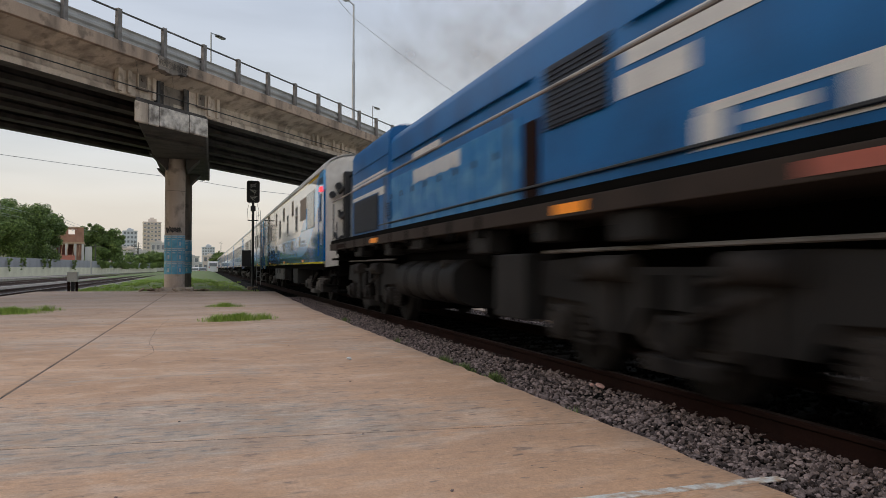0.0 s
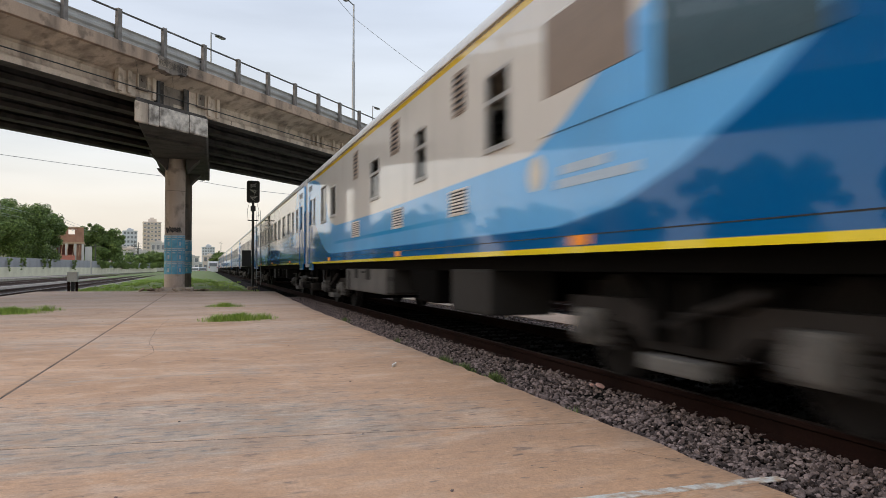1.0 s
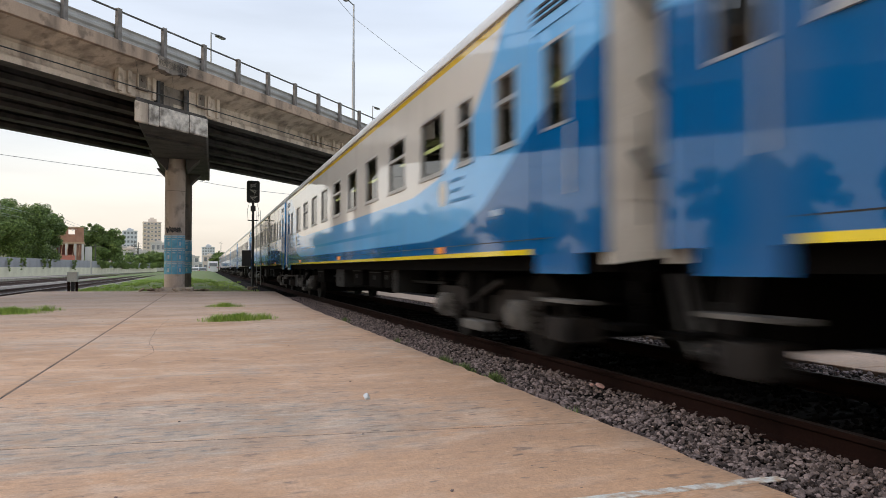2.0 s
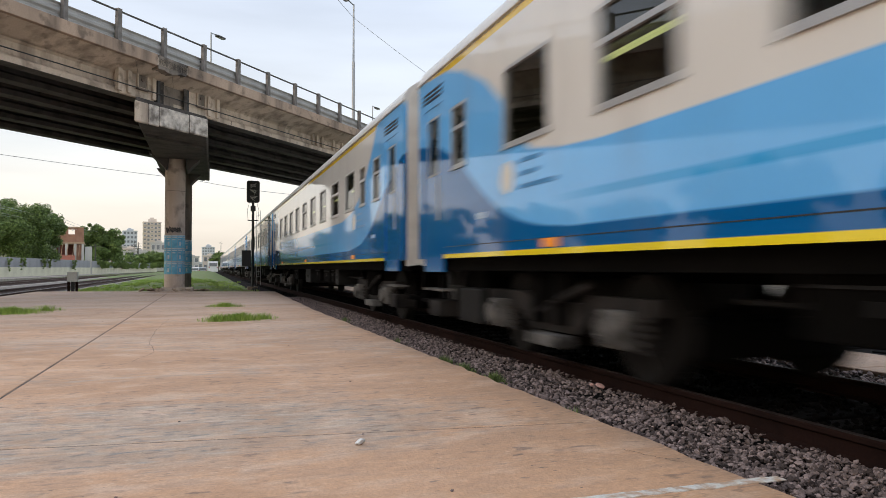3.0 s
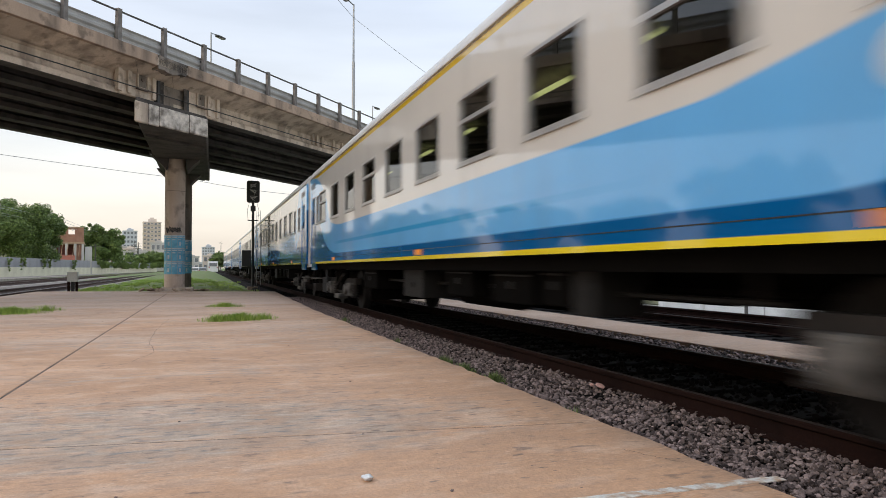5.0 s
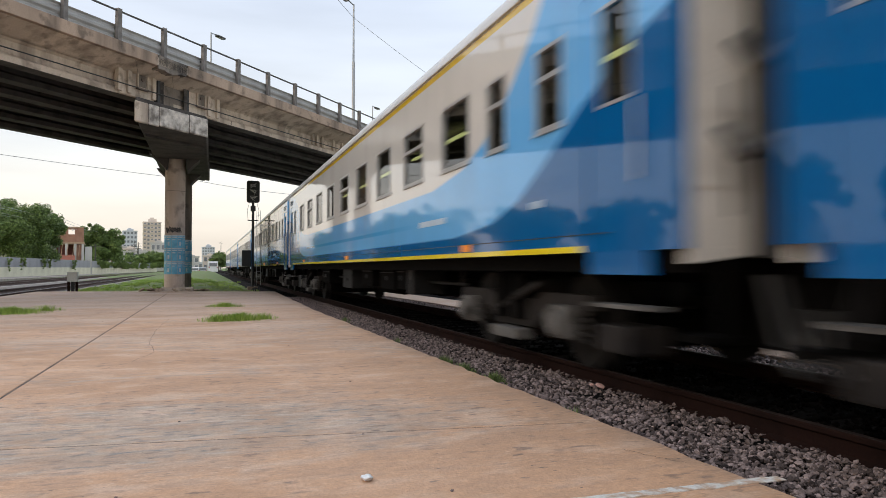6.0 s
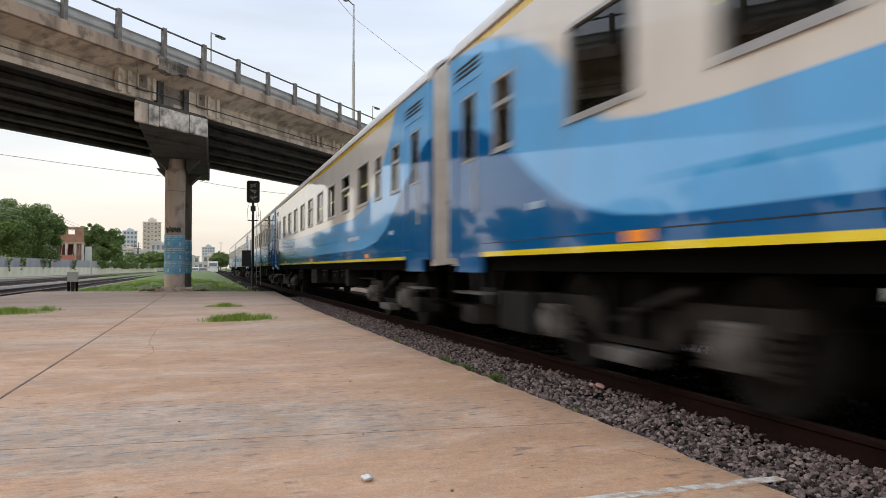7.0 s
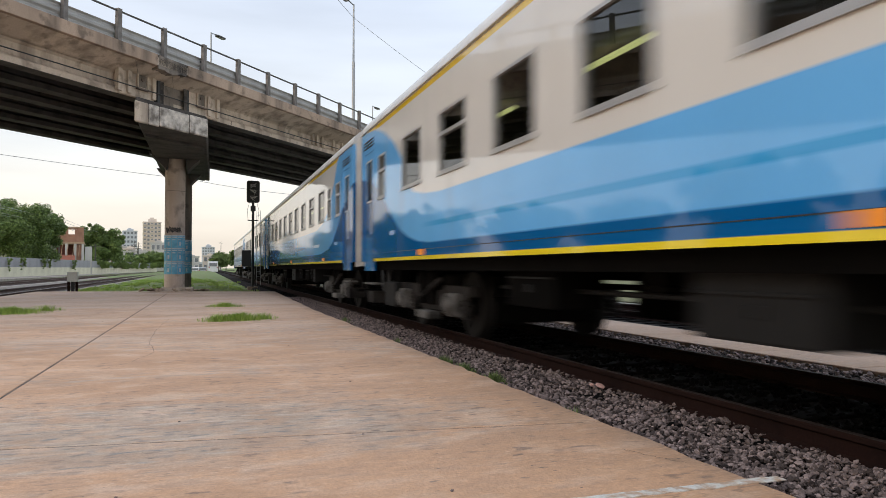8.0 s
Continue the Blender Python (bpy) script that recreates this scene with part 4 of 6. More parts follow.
# ---- signal and trackside boxes ----
def signal():
    root = thing("railway_signal", "unlit black railway signal on a mast with a ladder", "railway signal", m=pose(2.52, 43.2, -0.15))
    part("footing", boxed(-0.3, 0.3, -0.3, 0.3, -0.25, 0.12, 0.03), CONCRETE, root)
    part("mast", tube(bmesh.new(), (0, 0, 0.1), (0, 0, 5.3), 0.075, n=12), BLACK, root, smooth=True)
    plate = [(sx * 0.23 + 0.14 * math.cos(radians(a)), 5.70 + sz * 0.51 + 0.14 * math.sin(radians(a))) for sx, sz, a0 in ((1, 1, 0), (-1, 1, 90), (-1, -1, 180), (1, -1, 270)) for a in range(a0, a0 + 91, 18)]
    bm = prism(bmesh.new(), plate, "y", -0.06, 0.06)
    head = part("signal_head", bm, BLACK, root, "black signal head with rounded backboard")
    for z in (5.32, 5.70, 6.08):
        part("hood", prism(bmesh.new(), [(0.15 * math.cos(radians(a)), z + 0.15 * math.sin(radians(a))) for a in range(-20, 201, 20)] + [(0.13 * math.cos(radians(a)), z + 0.13 * math.sin(radians(a))) for a in range(200, -21, -20)], "y", -0.30, -0.05), BLACK, head)
        part("lens", tube(bmesh.new(), (0, -0.075, z), (0, -0.05, z), 0.11, n=16), GRILLE, head)
    for z0 in (5.25, 5.62, 5.98):                             # sprayed over in white
        bm = bmesh.new()
        run = [(0.22 * math.sin(2.3 * i + z0 * 7), -0.315, z0 + 0.06 * (i % 3) + 0.11 * math.cos(1.7 * i + z0)) for i in range(7)]
        for p, q in zip(run, run[1:]):
            tube(bm, p, q, 0.014, n=5)
        part("scrawl", bm, LOCOWHITE, head, "white sprayed scrawl")
    part("collar", boxed(-0.14, 0.14, -0.14, 0.14, 4.55, 4.85, 0.03), BLACK, root)
    part("bracket", boxed(-0.30, 0.30, -0.03, 0.03, 3.98, 4.04), BLACK, root)
    for s in (-1, 1):
        part("stay", tube(tube(bmesh.new(), (s * 0.28, 0, 4.0), (s * 0.33, 0, 4.6), 0.012, n=5), (s * 0.33, 0, 4.6), (s * 0.2, 0, 5.1), 0.012, n=5), STEEL, root)
    bm = boxed(-0.62, -0.10, -0.22, 0.2, 1.30, 2.25, 0.03)
    box(bm, -0.60, -0.58, -0.24, -0.22, 1.6, 1.9)
    part("relay_cabinet", bm, BLACK, root, "black relay cabinet on the mast")
    lad = part("ladder", tube(tube(bmesh.new(), (0.22, 0.1, 0.2), (0.22, 0.05, 4.6), 0.014, n=5), (0.46, 0.1, 0.2), (0.42, 0.05, 4.6), 0.014, n=5), STEEL, root, "thin steel ladder")
    for i in range(14):
        part("rung", tube(bmesh.new(), (0.22, 0.08, 0.4 + i * 0.3), (0.44, 0.08, 0.4 + i * 0.3), 0.009, n=5), STEEL, lad)


signal()


CABGREY = surface("light_grey_cabinet_paint", (0.46, 0.46, 0.44), 0.5, dark=(0.33, 0.32, 0.30), scale=4)


def cabinet():
    root = thing("trackside_cabinet", "small grey trackside cabinet on a rusty stand", "cabinet", m=pose(-5.9, 36.6, -0.02))
    part("body", boxed(-0.21, 0.21, -0.18, 0.18, 0.45, 0.86, 0.02), CABGREY, root)
    part("lid", boxed(-0.23, 0.23, -0.20, 0.20, 0.86, 0.89, 0.01), CABGREY, root)
    for x in (-0.17, 0.17):
        for y in (-0.14, 0.14):
            part("leg", boxed(x - 0.03, x + 0.03, y - 0.03, y + 0.03, -0.3, 0.46), DARK_RUST, root)
    part("cable_bundle", tube(bmesh.new(), (0, 0, 0), (0, 0, 0.46), 0.08, n=8), BLACK, root)


cabinet()


# ---- left of the line: wall, fence, trees, buildings ----
WALLPAINT = surface("pale_green_wall", (0.66, 0.63, 0.47), 0.9, dark=(0.48, 0.45, 0.33), scale=0.4)
SHEET = surface("corrugated_sheet", (0.31, 0.31, 0.325), 0.5, metal=0.0, dark=(0.21, 0.205, 0.21), scale=0.5)


def boundary_wall():
    a, b = Vector((-30.4, -30, 0)), Vector((-14.5, 230, 0))
    way = (b - a).normalized()
    yaw = -math.degrees(math.atan2(way.x, way.y))
    n = 86
    step = (b - a).length / n
    for i in range(n):
        p = a + way * (i * step)
        root = thing("boundary_wall", "low pale wall with grey corrugated sheet fence on top", "wall", "boundary wall bays", m=pose(p.x, p.y, -0.25, 0, 0, yaw))
        if i == 0:
            bm = boxed(-0.1, 0.1, 0, step, 0, 1.42, 0.0)
            wall = part("wall", bm, WALLPAINT, root)
            m = 24
            pts = [(0.03 if k % 2 else -0.03, step * k / m) for k in range(m + 1)]
            back = [(x - 0.008, y) for x, y in pts[::-1]]
            sheet = part("fence_sheet", prism(bmesh.new(), pts + back, "z", 1.40, 2.62), SHEET, root, "grey corrugated sheet")
            post = part("fence_post", boxed(-0.09, -0.03, -0.03, 0.03, 1.35, 2.68), DARKSTEEL, root)
        else:
            for o in (wall, sheet, post):
                tagged(again(o, root), o.get("label", ""))


boundary_wall()


def foliage(bm_list, centre, radius, count, size, squash=0.8):
    """Leaf quads in clumps on an uneven crown."""
    V, F = bm_list
    clumps = []
    for i in range(max(9, count // 420)):
        d = Vector((RNG.gauss(0, 1), RNG.gauss(0, 1), RNG.gauss(0, 1))).normalized()
        r = RNG.uniform(0.45, 1.0)
        clumps.append((Vector(centre) + Vector((d.x * radius[0] * r, d.y * radius[1] * r, d.z * radius[2] * r)), RNG.uniform(0.16, 0.34) * sorted(radius)[1]))
    for i in range(count):
        c, cr = RNG.choice(clumps)
        d = Vector((RNG.gauss(0, 1), RNG.gauss(0, 1), RNG.gauss(0, 1) * squash)).normalized() * cr * RNG.random() ** 0.35
        p = c + d
        u = Vector((RNG.gauss(0, 1), RNG.gauss(0, 1), RNG.gauss(0, 0.6))).normalized()
        w = u.cross(Vector((RNG.gauss(0, 1), RNG.gauss(0, 1), RNG.gauss(0, 1)))).normalized()
        s = size * RNG.uniform(0.6, 1.3)
        k = len(V)
        V += [tuple(p - u * s), tuple(p + w * s * 0.45), tuple(p + u * s), tuple(p - w * s * 0.45)]
        F.append((k, k + 1, k + 2, k + 3))


def tree(x, y, height, spread, leaves, size, label, group="trees behind the wall"):
    root = thing("tree", label, "tree", group, m=pose(x, y, -0.3))
    bm = bmesh.new()
    top = Vector((0, 0, height * 0.42))
    tube(bm, (0, 0, 0), top, 0.05 * height * 0.55, 0.03 * height * 0.5, n=9)
    V, F = [], []
    for i in range(9):
        a = i * 2.4 + RNG.uniform(-0.4, 0.4)
        e = Vector((math.cos(a) * spread * RNG.uniform(0.35, 0.7), math.sin(a) * spread * RNG.uniform(0.35, 0.7), height * RNG.uniform(0.55, 0.85)))
        tube(bm, top - Vector((0, 0, RNG.uniform(0, 0.1) * height)), e, 0.016 * height, 0.005 * height, n=6)
        foliage((V, F), e, (spread * 0.48, spread * 0.48, height * 0.2), leaves // 12, size)
    foliage((V, F), (0, 0, height * 0.62), (spread * 0.85, spread * 0.85, height * 0.32), leaves // 3, size)
    foliage((V, F), (0, 0, height * 0.38), (spread * 0.80, spread * 0.80, height * 0.18), leaves // 3, size)
    part("trunk", bm, BARK, root)
    me = bpy.data.meshes.new("crown")
    me.from_pydata(V, [], F)
    me.materials.append(LEAF)
    ob = new("crown", me)
    ob.parent = root
    tagged(ob, "dense dark green leaves", kind="stuff")
    return root


tree(-25.9, 113, 11.2, 6.3, 60000, 0.135, "large broadleaf tree with a dense dark green crown")
BIG = bpy.data.objects["tree"]
tree(-33.0, 118, 12.6, 7.0, 34000, 0.15, "large broadleaf tree with a dense dark green crown")
tree(-23.6, 118, 9.4, 3.4, 30000, 0.13, "broadleaf tree with a rounded dark green crown")
tree(-21.0, 166, 10.8, 4.6, 44000, 0.17, "broadleaf tree with a dense dark green crown")
tree(-23.6, 168, 10.2, 4.0, 26000, 0.17, "broadleaf tree with a dense dark green crown")
for x, y, h, s in ((-17.4, 216, 5.2, 2.8), (-16.5, 248, 7.0, 3.6), (-24.0, 271, 6.2, 4.0), (-20.5, 262, 5.4, 3.6), (-30, 300, 8.0, 4.5)):
    tree(x, y, h, s, 2600, 0.42, "small green tree beyond the wall", "small trees far along the line")
for x, y, h, s in ((8.2, 345, 8.5, 4.5), (13.0, 330, 10.5, 5.5), (18, 290, 9, 6)):
    tree(x, y, h, s, 3200, 0.5, "green tree far down the line", "small trees far along the line")


for x, y, turn, grow in ((-34, 84, 40, 0.95), (-36, 66, 110, 0.85), (-37, 47, 200, 1.0), (-38, 31, 290, 0.8), (-38, 16, 20, 0.95), (-40, 0, 150, 0.9), (-41, -18, 250, 1.0)):
    ob = copy_thing(BIG, pose(x, y, -0.3, 0, 0, turn))
    ob.scale = (grow, grow, grow * 0.95)


def creeper(x, y, w, h, label):
    V, F = [], []
    if w > 4:                                                # a clipped hedge along the top
        for k in range(int(w)):
            foliage((V, F), (0.1, (k + 0.5) * 2 - w, h - 0.60), (0.5, 1.5, 0.75), 1900, 0.15)
    else:                                                    # a tuft with hanging shoots
        foliage((V, F), (0.12, 0, h - 0.35), (0.28, w, 0.34), int(1000 * w), 0.09)
        for k in range(3):
            drop = RNG.uniform(0.5, 1.0)
            foliage((V, F), (0.16, RNG.uniform(-0.7, 0.7) * w, h - 0.5 - drop / 2), (0.12, 0.2 * w, drop * 0.75), int(500 * w), 0.08)
    me = bpy.data.meshes.new("creeper")
    me.from_pydata(V, [], F)
    me.materials.append(CREEPER)
    ob = new("creeper", me)
    ob.matrix_basis = pose(x, y, -0.2)
    tagged(ob, label, "creeper", "creepers on the wall", "stuff")


for y, w, h in ((77.5, 1.0, 2.75), (96.5, 0.7, 2.6), (101.5, 1.5, 2.7), (111, 1.3, 2.65), (113.5, 0.8, 2.6), (128, 1.8, 2.6), (152, 6, 2.6), (163.5, 5, 2.5), (175, 6, 2.5), (188, 7, 2.5), (203, 8, 2.5), (222, 10, 2.6)):
    creeper(-25.3 + (y - 50) * 11 / 180, y, w, h, "leafy green creeper hanging over the fence")

BRICK = surface("red_brickwork", (0.36, 0.19, 0.125), 0.85, dark=(0.19, 0.09, 0.06), scale=1.2)
RENDERED = surface("pale_rendered_wall", (0.52, 0.50, 0.47), 0.85, dark=(0.38, 0.36, 0.33), scale=0.3)
# Tower walls lightened: distance haze is put into these two colours.
GREYTOWER = surface("grey_tower_wall", (0.52, 0.54, 0.57), 0.8, dark=(0.46, 0.48, 0.51), scale=0.1)
BEIGETOWER = surface("beige_tower_wall", (0.66, 0.57, 0.49), 0.8, dark=(0.56, 0.48, 0.42), scale=0.1)
DARKPANE = surface("dark_window_pane", (0.20, 0.21, 0.225), 0.15, bump=0)
WHITEPAINT = surface("white_body_paint", (0.70, 0.70, 0.69), 0.35, amount=0.2, bump=0)
ROOFTILE = surface("red_roof_tiles", (0.30, 0.10, 0.06), 0.8, scale=2)


def block(name, label, x, y, yaw, w, d, h, floors, bays, wall, plant=0.0, balcony=False):
    """A building: walls, parapet, and a recessed window for each bay of each storey on the two faces that show."""
    root = thing(name, label, "building", m=pose(x, y, -0.3, 0, 0, yaw))
    part("wall", boxed(-w / 2, w / 2, -d / 2, d / 2, 0, h), wall, root)
    part("roof", box(box(boxed(-w / 2 - 0.2, w / 2 + 0.2, -d / 2 - 0.2, d / 2 + 0.2, h, h + 0.5), -w * 0.2, w * 0.25, -d * 0.2, d * 0.2, h + 0.5, h + 0.5 + plant), -w * 0.1, w * 0.1, -d * 0.1, d * 0.1, h + plant, h + plant * 1.4 + 0.6), wall, root)
    fh = h / floors
    ww = w / bays
    pane = frame_ob = bal = None
    for f in range(floors):
        for b in range(bays):
            m = pose(-w / 2 + ww * (b + 0.5), -d / 2, fh * (f + 0.35))
            if pane is None:
                frame_ob = part("window", boxed(-ww * 0.33, ww * 0.33, -0.06, 0.02, -0.1, fh * 0.56), WHITEPAINT if wall is RENDERED else wall, root)
                pane = part("pane", boxed(-ww * 0.29, ww * 0.29, -0.09, -0.03, 0, fh * 0.52), DARKPANE, frame_ob)
                frame_ob.matrix_basis = m
                if balcony:
                    bal = part("balcony", boxed(-ww * 0.46, ww * 0.46, -1.2, 0, -0.35, 0.55), wall, root)
                    bal.matrix_basis = m
            else:
                o = again(frame_ob, root, m)
                again(pane, o)
                if balcony and b % 2 == 0:
                    again(bal, root, m)
    return root


block("tower_block", "beige residential tower block with balconies, far away", -41.8, 603, 6, 13.0, 14, 37, 12, 5, BEIGETOWER, 2.5, True)
block("tower_block", "grey residential tower block, far away", -54.1, 565, 8, 9.5, 14, 28, 9, 4, GREYTOWER, 1.5)
block("tower_block", "grey office tower, far down the line", 0.6, 821, 2, 13, 14, 24, 8, 5, GREYTOWER, 2.0)
block("tower_block", "grey office tower, far down the line", 7.5, 883, 2, 8, 12, 14, 5, 3, GREYTOWER, 1.0)
block("rendered_house", "pale rendered two-storey house, far down the line", -25.7, 303, 5, 11, 9, 7.5, 2, 4, RENDERED, 0.6)
block("rendered_house", "pale rendered house behind the trees", -40.3, 361, 5, 12, 9, 11, 3, 4, RENDERED, 0.6)
block("rendered_house", "pale low house among trees", -26.1, 356, 5, 12, 9, 6, 2, 4, RENDERED, 0.4)
block("warehouse", "white low warehouse at the end of the line", 2.8, 441, 0, 9, 20, 6.5, 1, 3, RENDERED, 0.2)
block("warehouse", "pale grey low building at the end of the line", -8, 441, 0, 11, 18, 4.5, 1, 4, GREYTOWER, 0.2)


TIMBER = surface("raw_formwork_timber", (0.42, 0.29, 0.19), 0.85, dark=(0.28, 0.19, 0.12), scale=3)


def brick_house():
    """Raw brick upper storey with empty openings on concrete columns, a white block beside it and a red porch roof."""
    root = thing("brick_house", "unfinished red brick house on bare concrete columns", "house", m=pose(-22.8, 142.4, -0.3, 0, 0, 8))
    part("floor_slab", boxed(-3.3, 1.7, -2.2, 4.2, 5.7, 6.0), TIMBER, root, "bare concrete floor slab")
    for x0, x1, z0, z1 in ((-3.1, -2.5, 6.0, 8.5), (-2.5, -1.4, 6.0, 6.5), (-2.5, -1.4, 8.0, 8.5), (-1.4, -0.9, 6.0, 8.7), (-0.9, 0.1, 6.0, 6.9), (-0.9, 0.1, 8.2, 8.7), (0.1, 1.5, 6.0, 8.6)):
        part("brick_panel", boxed(x0, x1, -2.1, -1.9, z0, z1), BRICK, root)
    part("brick_panel", boxed(-3.1, 0.2, 3.8, 4.0, 6.0, 7.6), BRICK, root)
    part("brick_panel", boxed(1.3, 1.5, -1.9, 4.0, 6.0, 8.3), BRICK, root)
    part("roof_beam", boxed(-3.2, 1.6, -2.15, -1.85, 8.5, 8.68), TIMBER, root)
    for x in (-3.0, -1.2, 0.2, 1.4):
        for y in (-2.0, 3.9):
            part("concrete_column", boxed(x - 0.2, x + 0.2, y - 0.2, y + 0.2, 0, 5.7), RENDERED, root)
    for k in range(5):
        part("timber_prop", tube(bmesh.new(), (-2.9 + k * 0.9, -2.4, 3.4), (-2.7 + k * 0.9, -2.2, 5.7), 0.05, n=6), TIMBER, root)
    part("brick_wall", boxed(0.3, 1.3, -1.9, -1.7, 0, 5.5), BRICK, root)
    part("white_wall", boxed(1.75, 2.9, -2.0, 3, 0, 5.2), RENDERED, root)
    part("back_wall", boxed(-3.1, 1.4, 3.6, 3.8, 0, 5.7), surface("shaded_red_wall", (0.16, 0.05, 0.04), 0.85), root)
    part("roof_tiles", prism(bmesh.new(), [(-4.4, 2.5), (-1.9, 3.6), (-1.9, 3.75), (-4.4, 2.65)], "x", -3.0, 0.2), ROOFTILE, root, "red tiled porch roof")
    part("porch_wall", boxed(-8.5, -3.3, -2.5, 0, 0, 4.3), RENDERED, root)
    part("porch_window", boxed(-5.2, -4.4, -2.55, -2.48, 2.9, 3.9), DARKPANE, root)


brick_house()
for label, x, y, yaw, w, h, fl, bays, wall in (("pale low house behind the wall", -30.5, 158, 8, 6.5, 4.6, 1, 3, RENDERED), ("beige two-storey house among trees", -30.0, 318, 5, 7, 9.0, 3, 3, BEIGETOWER),
                                               ("white three-storey house among trees", -20.6, 335, 4, 6, 12.0, 3, 3, RENDERED), ("grey low house among trees", -17.0, 352, 4, 7, 8.0, 2, 3, GREYTOWER),
                                               ("small brick house behind the trees", -36.5, 345, 6, 8, 8.0, 2, 3, BRICK), ("white low house down the line", -7.0, 325, 2, 7, 6.0, 2, 3, RENDERED),
                                               ("pale low house down the line", 1.0, 340, 2, 6, 6.6, 2, 3, BEIGETOWER)):
    block("rendered_house", label, x, y, yaw, w, 8, h, fl, bays, wall, 0.6)
for x, y, h, sp in ((-19.2, 290, 8.0, 2.6), (-26.0, 296, 6.6, 2.4), (-33, 310, 7.5, 3.2), (-11.5, 310, 6.0, 2.5), (-15.2, 286, 6.2, 2.6), (4.4, 320, 8.5, 3.4)):
    tree(x, y, h, sp, 2600, 0.36, "small green tree among the houses", "small trees far along the line")


def pole(x, y, h, label, arms=1, name="utility_pole"):
    root = thing(name, label, "utility pole", "poles along the line", m=pose(x, y, -0.3))
    part("shaft", tube(bmesh.new(), (0, 0, 0), (0, 0, h), 0.13, 0.09, n=8), DARKSTEEL, root)
    for k in range(arms):
        c = part("crossarm", boxed(-0.9, 0.9, -0.05, 0.05, h - 0.6 - 0.75 * k, h - 0.5 - 0.75 * k), DARKSTEEL, root)
        for x1 in (-0.8, -0.3, 0.3, 0.8):
            part("insulator", tube(bmesh.new(), (x1, 0, h - 0.5 - 0.75 * k), (x1, 0, h - 0.32 - 0.75 * k), 0.05, 0.035, n=6), CABGREY, c)


for x, y, h, arms in ((-22.3, 126, 9.2, 2), (-20.4, 150, 6.0, 1), (-22.6, 250, 10.4, 5), (-21.4, 251, 9.8, 4), (-24.5, 284, 9, 1), (5.6, 330, 13, 1)):
    pole(x, y, h, "dark utility pole with crossarms beside the line", arms)
for k in range(4):
    dx, dz = -0.8 + 0.53 * k, 0.0 if k % 2 else 0.75
    wire("overhead_cable", [(-29.0 + dx, 62, 10.4 - dz), (-22.3 + dx, 126, 8.75 - dz), (-22.3 + dx, 250, 9.9 - dz)], 0.022, "dark overhead cable between the poles", 0.7)

# trodden pale strip along the foot of the boundary wall
bm = bmesh.new()
prism(bm, [(-26.6, 36), (-21.2, 36), (-17.6, 100), (-15.6, 200), (-16.2, 200), (-22.8, 100)], "z", -0.30, 0.0)
tagged(part("path", bm, PALEBED), "pale trodden strip along the boundary wall", "path", kind="structure")


TAIL = surface("red_tail_lens", (0.35, 0.02, 0.02), 0.3, bump=0)


def parked_van(x, y, yaw, w, l, h, paint, label, name="van"):
    root = thing(name, label, name, "vehicles at the end of the line", m=pose(x, y, -0.25, 0, 0, yaw))
    part("body", prism(bmesh.new(), [(-l / 2, 0.4), (l / 2, 0.4), (l / 2, h * 0.55), (l / 2 - 0.4, h), (-l / 2 + 0.15, h), (-l / 2, h * 0.9)], "x", -w / 2, w / 2), paint, root)
    part("rear_window", boxed(-w * 0.4, w * 0.4, -l / 2 - 0.02, -l / 2 + 0.06, h * 0.58, h * 0.85), DARKPANE, root)
    for s in (-1, 1):
        part("tail_light", boxed(s * w * 0.42 - 0.12, s * w * 0.42 + 0.12, -l / 2 - 0.04, -l / 2 + 0.02, h * 0.42, h * 0.55), TAIL, root)
        for t in (-0.3, 0.3):
            part("wheel", tube(bmesh.new(), (s * w * 0.5, t * l, 0.33), (s * (w * 0.5 - 0.2), t * l, 0.33), 0.33, n=14), BLACK, root)


parked_van(-2.7, 159, 3, 1.8, 4.4, 1.5, WHITEPAINT, "white parked car seen from behind", "car")
parked_van(1.3, 200, 2, 2.4, 7.0, 3.1, WHITEPAINT, "white parked box van seen from behind")
parked_van(-1.2, 174, 4, 1.8, 4.4, 1.5, surface("silver_car_paint", (0.4, 0.41, 0.42), 0.3, metal=0.4), "silver parked car seen from behind", "car")
parked_van(-2.9, 186, 2, 1.8, 4.4, 1.6, surface("red_car_paint", (0.35, 0.03, 0.03), 0.3), "red parked car seen from behind", "car")

# ---- right of the line, seen under the train ----
tagged(part("wall_far", boxed(33, 33.3, -60, 120, -0.4, 3.0), RENDERED), "long white rendered wall across the yard", "wall", kind="structure")
tagged(part("yard", boxed(14.9, 33, -60, 120, -0.35, -0.2), surface("sandy_yard", (0.34, 0.30, 0.25), 0.9, dark=(0.2, 0.19, 0.13), scale=0.7)), "pale sandy yard beside the far track", "ground", kind="structure")
for i in range(7):
    root = thing("low_fence_panel", "low whitewashed concrete kerb wall beside the yard", "fence", "low fence panels", m=pose(14.6, 0.8 + i * 2.5, -0.25))
    part("panel", boxed(-0.10, 0.10, 0.02, 2.48, 0, 0.30, 0.015), WHITEPAINT, root)
    part("post", boxed(-0.35, -0.28, 0.4, 0.47, 0, 0.34, 0.01), DARKSTEEL, root)
root = thing("whitewashed_block", "square whitewashed masonry block at the end of the kerb wall", "wall", m=pose(14.6, 18.32, -0.25))
part("block", boxed(-0.25, 0.6, 0.0, 2.1, 0, 0.84, 0.03), WHITEPAINT, root)
part("cap", boxed(-0.30, 0.65, 0.7, 1.6, 0.84, 0.90, 0.02), WHITEPAINT, root)
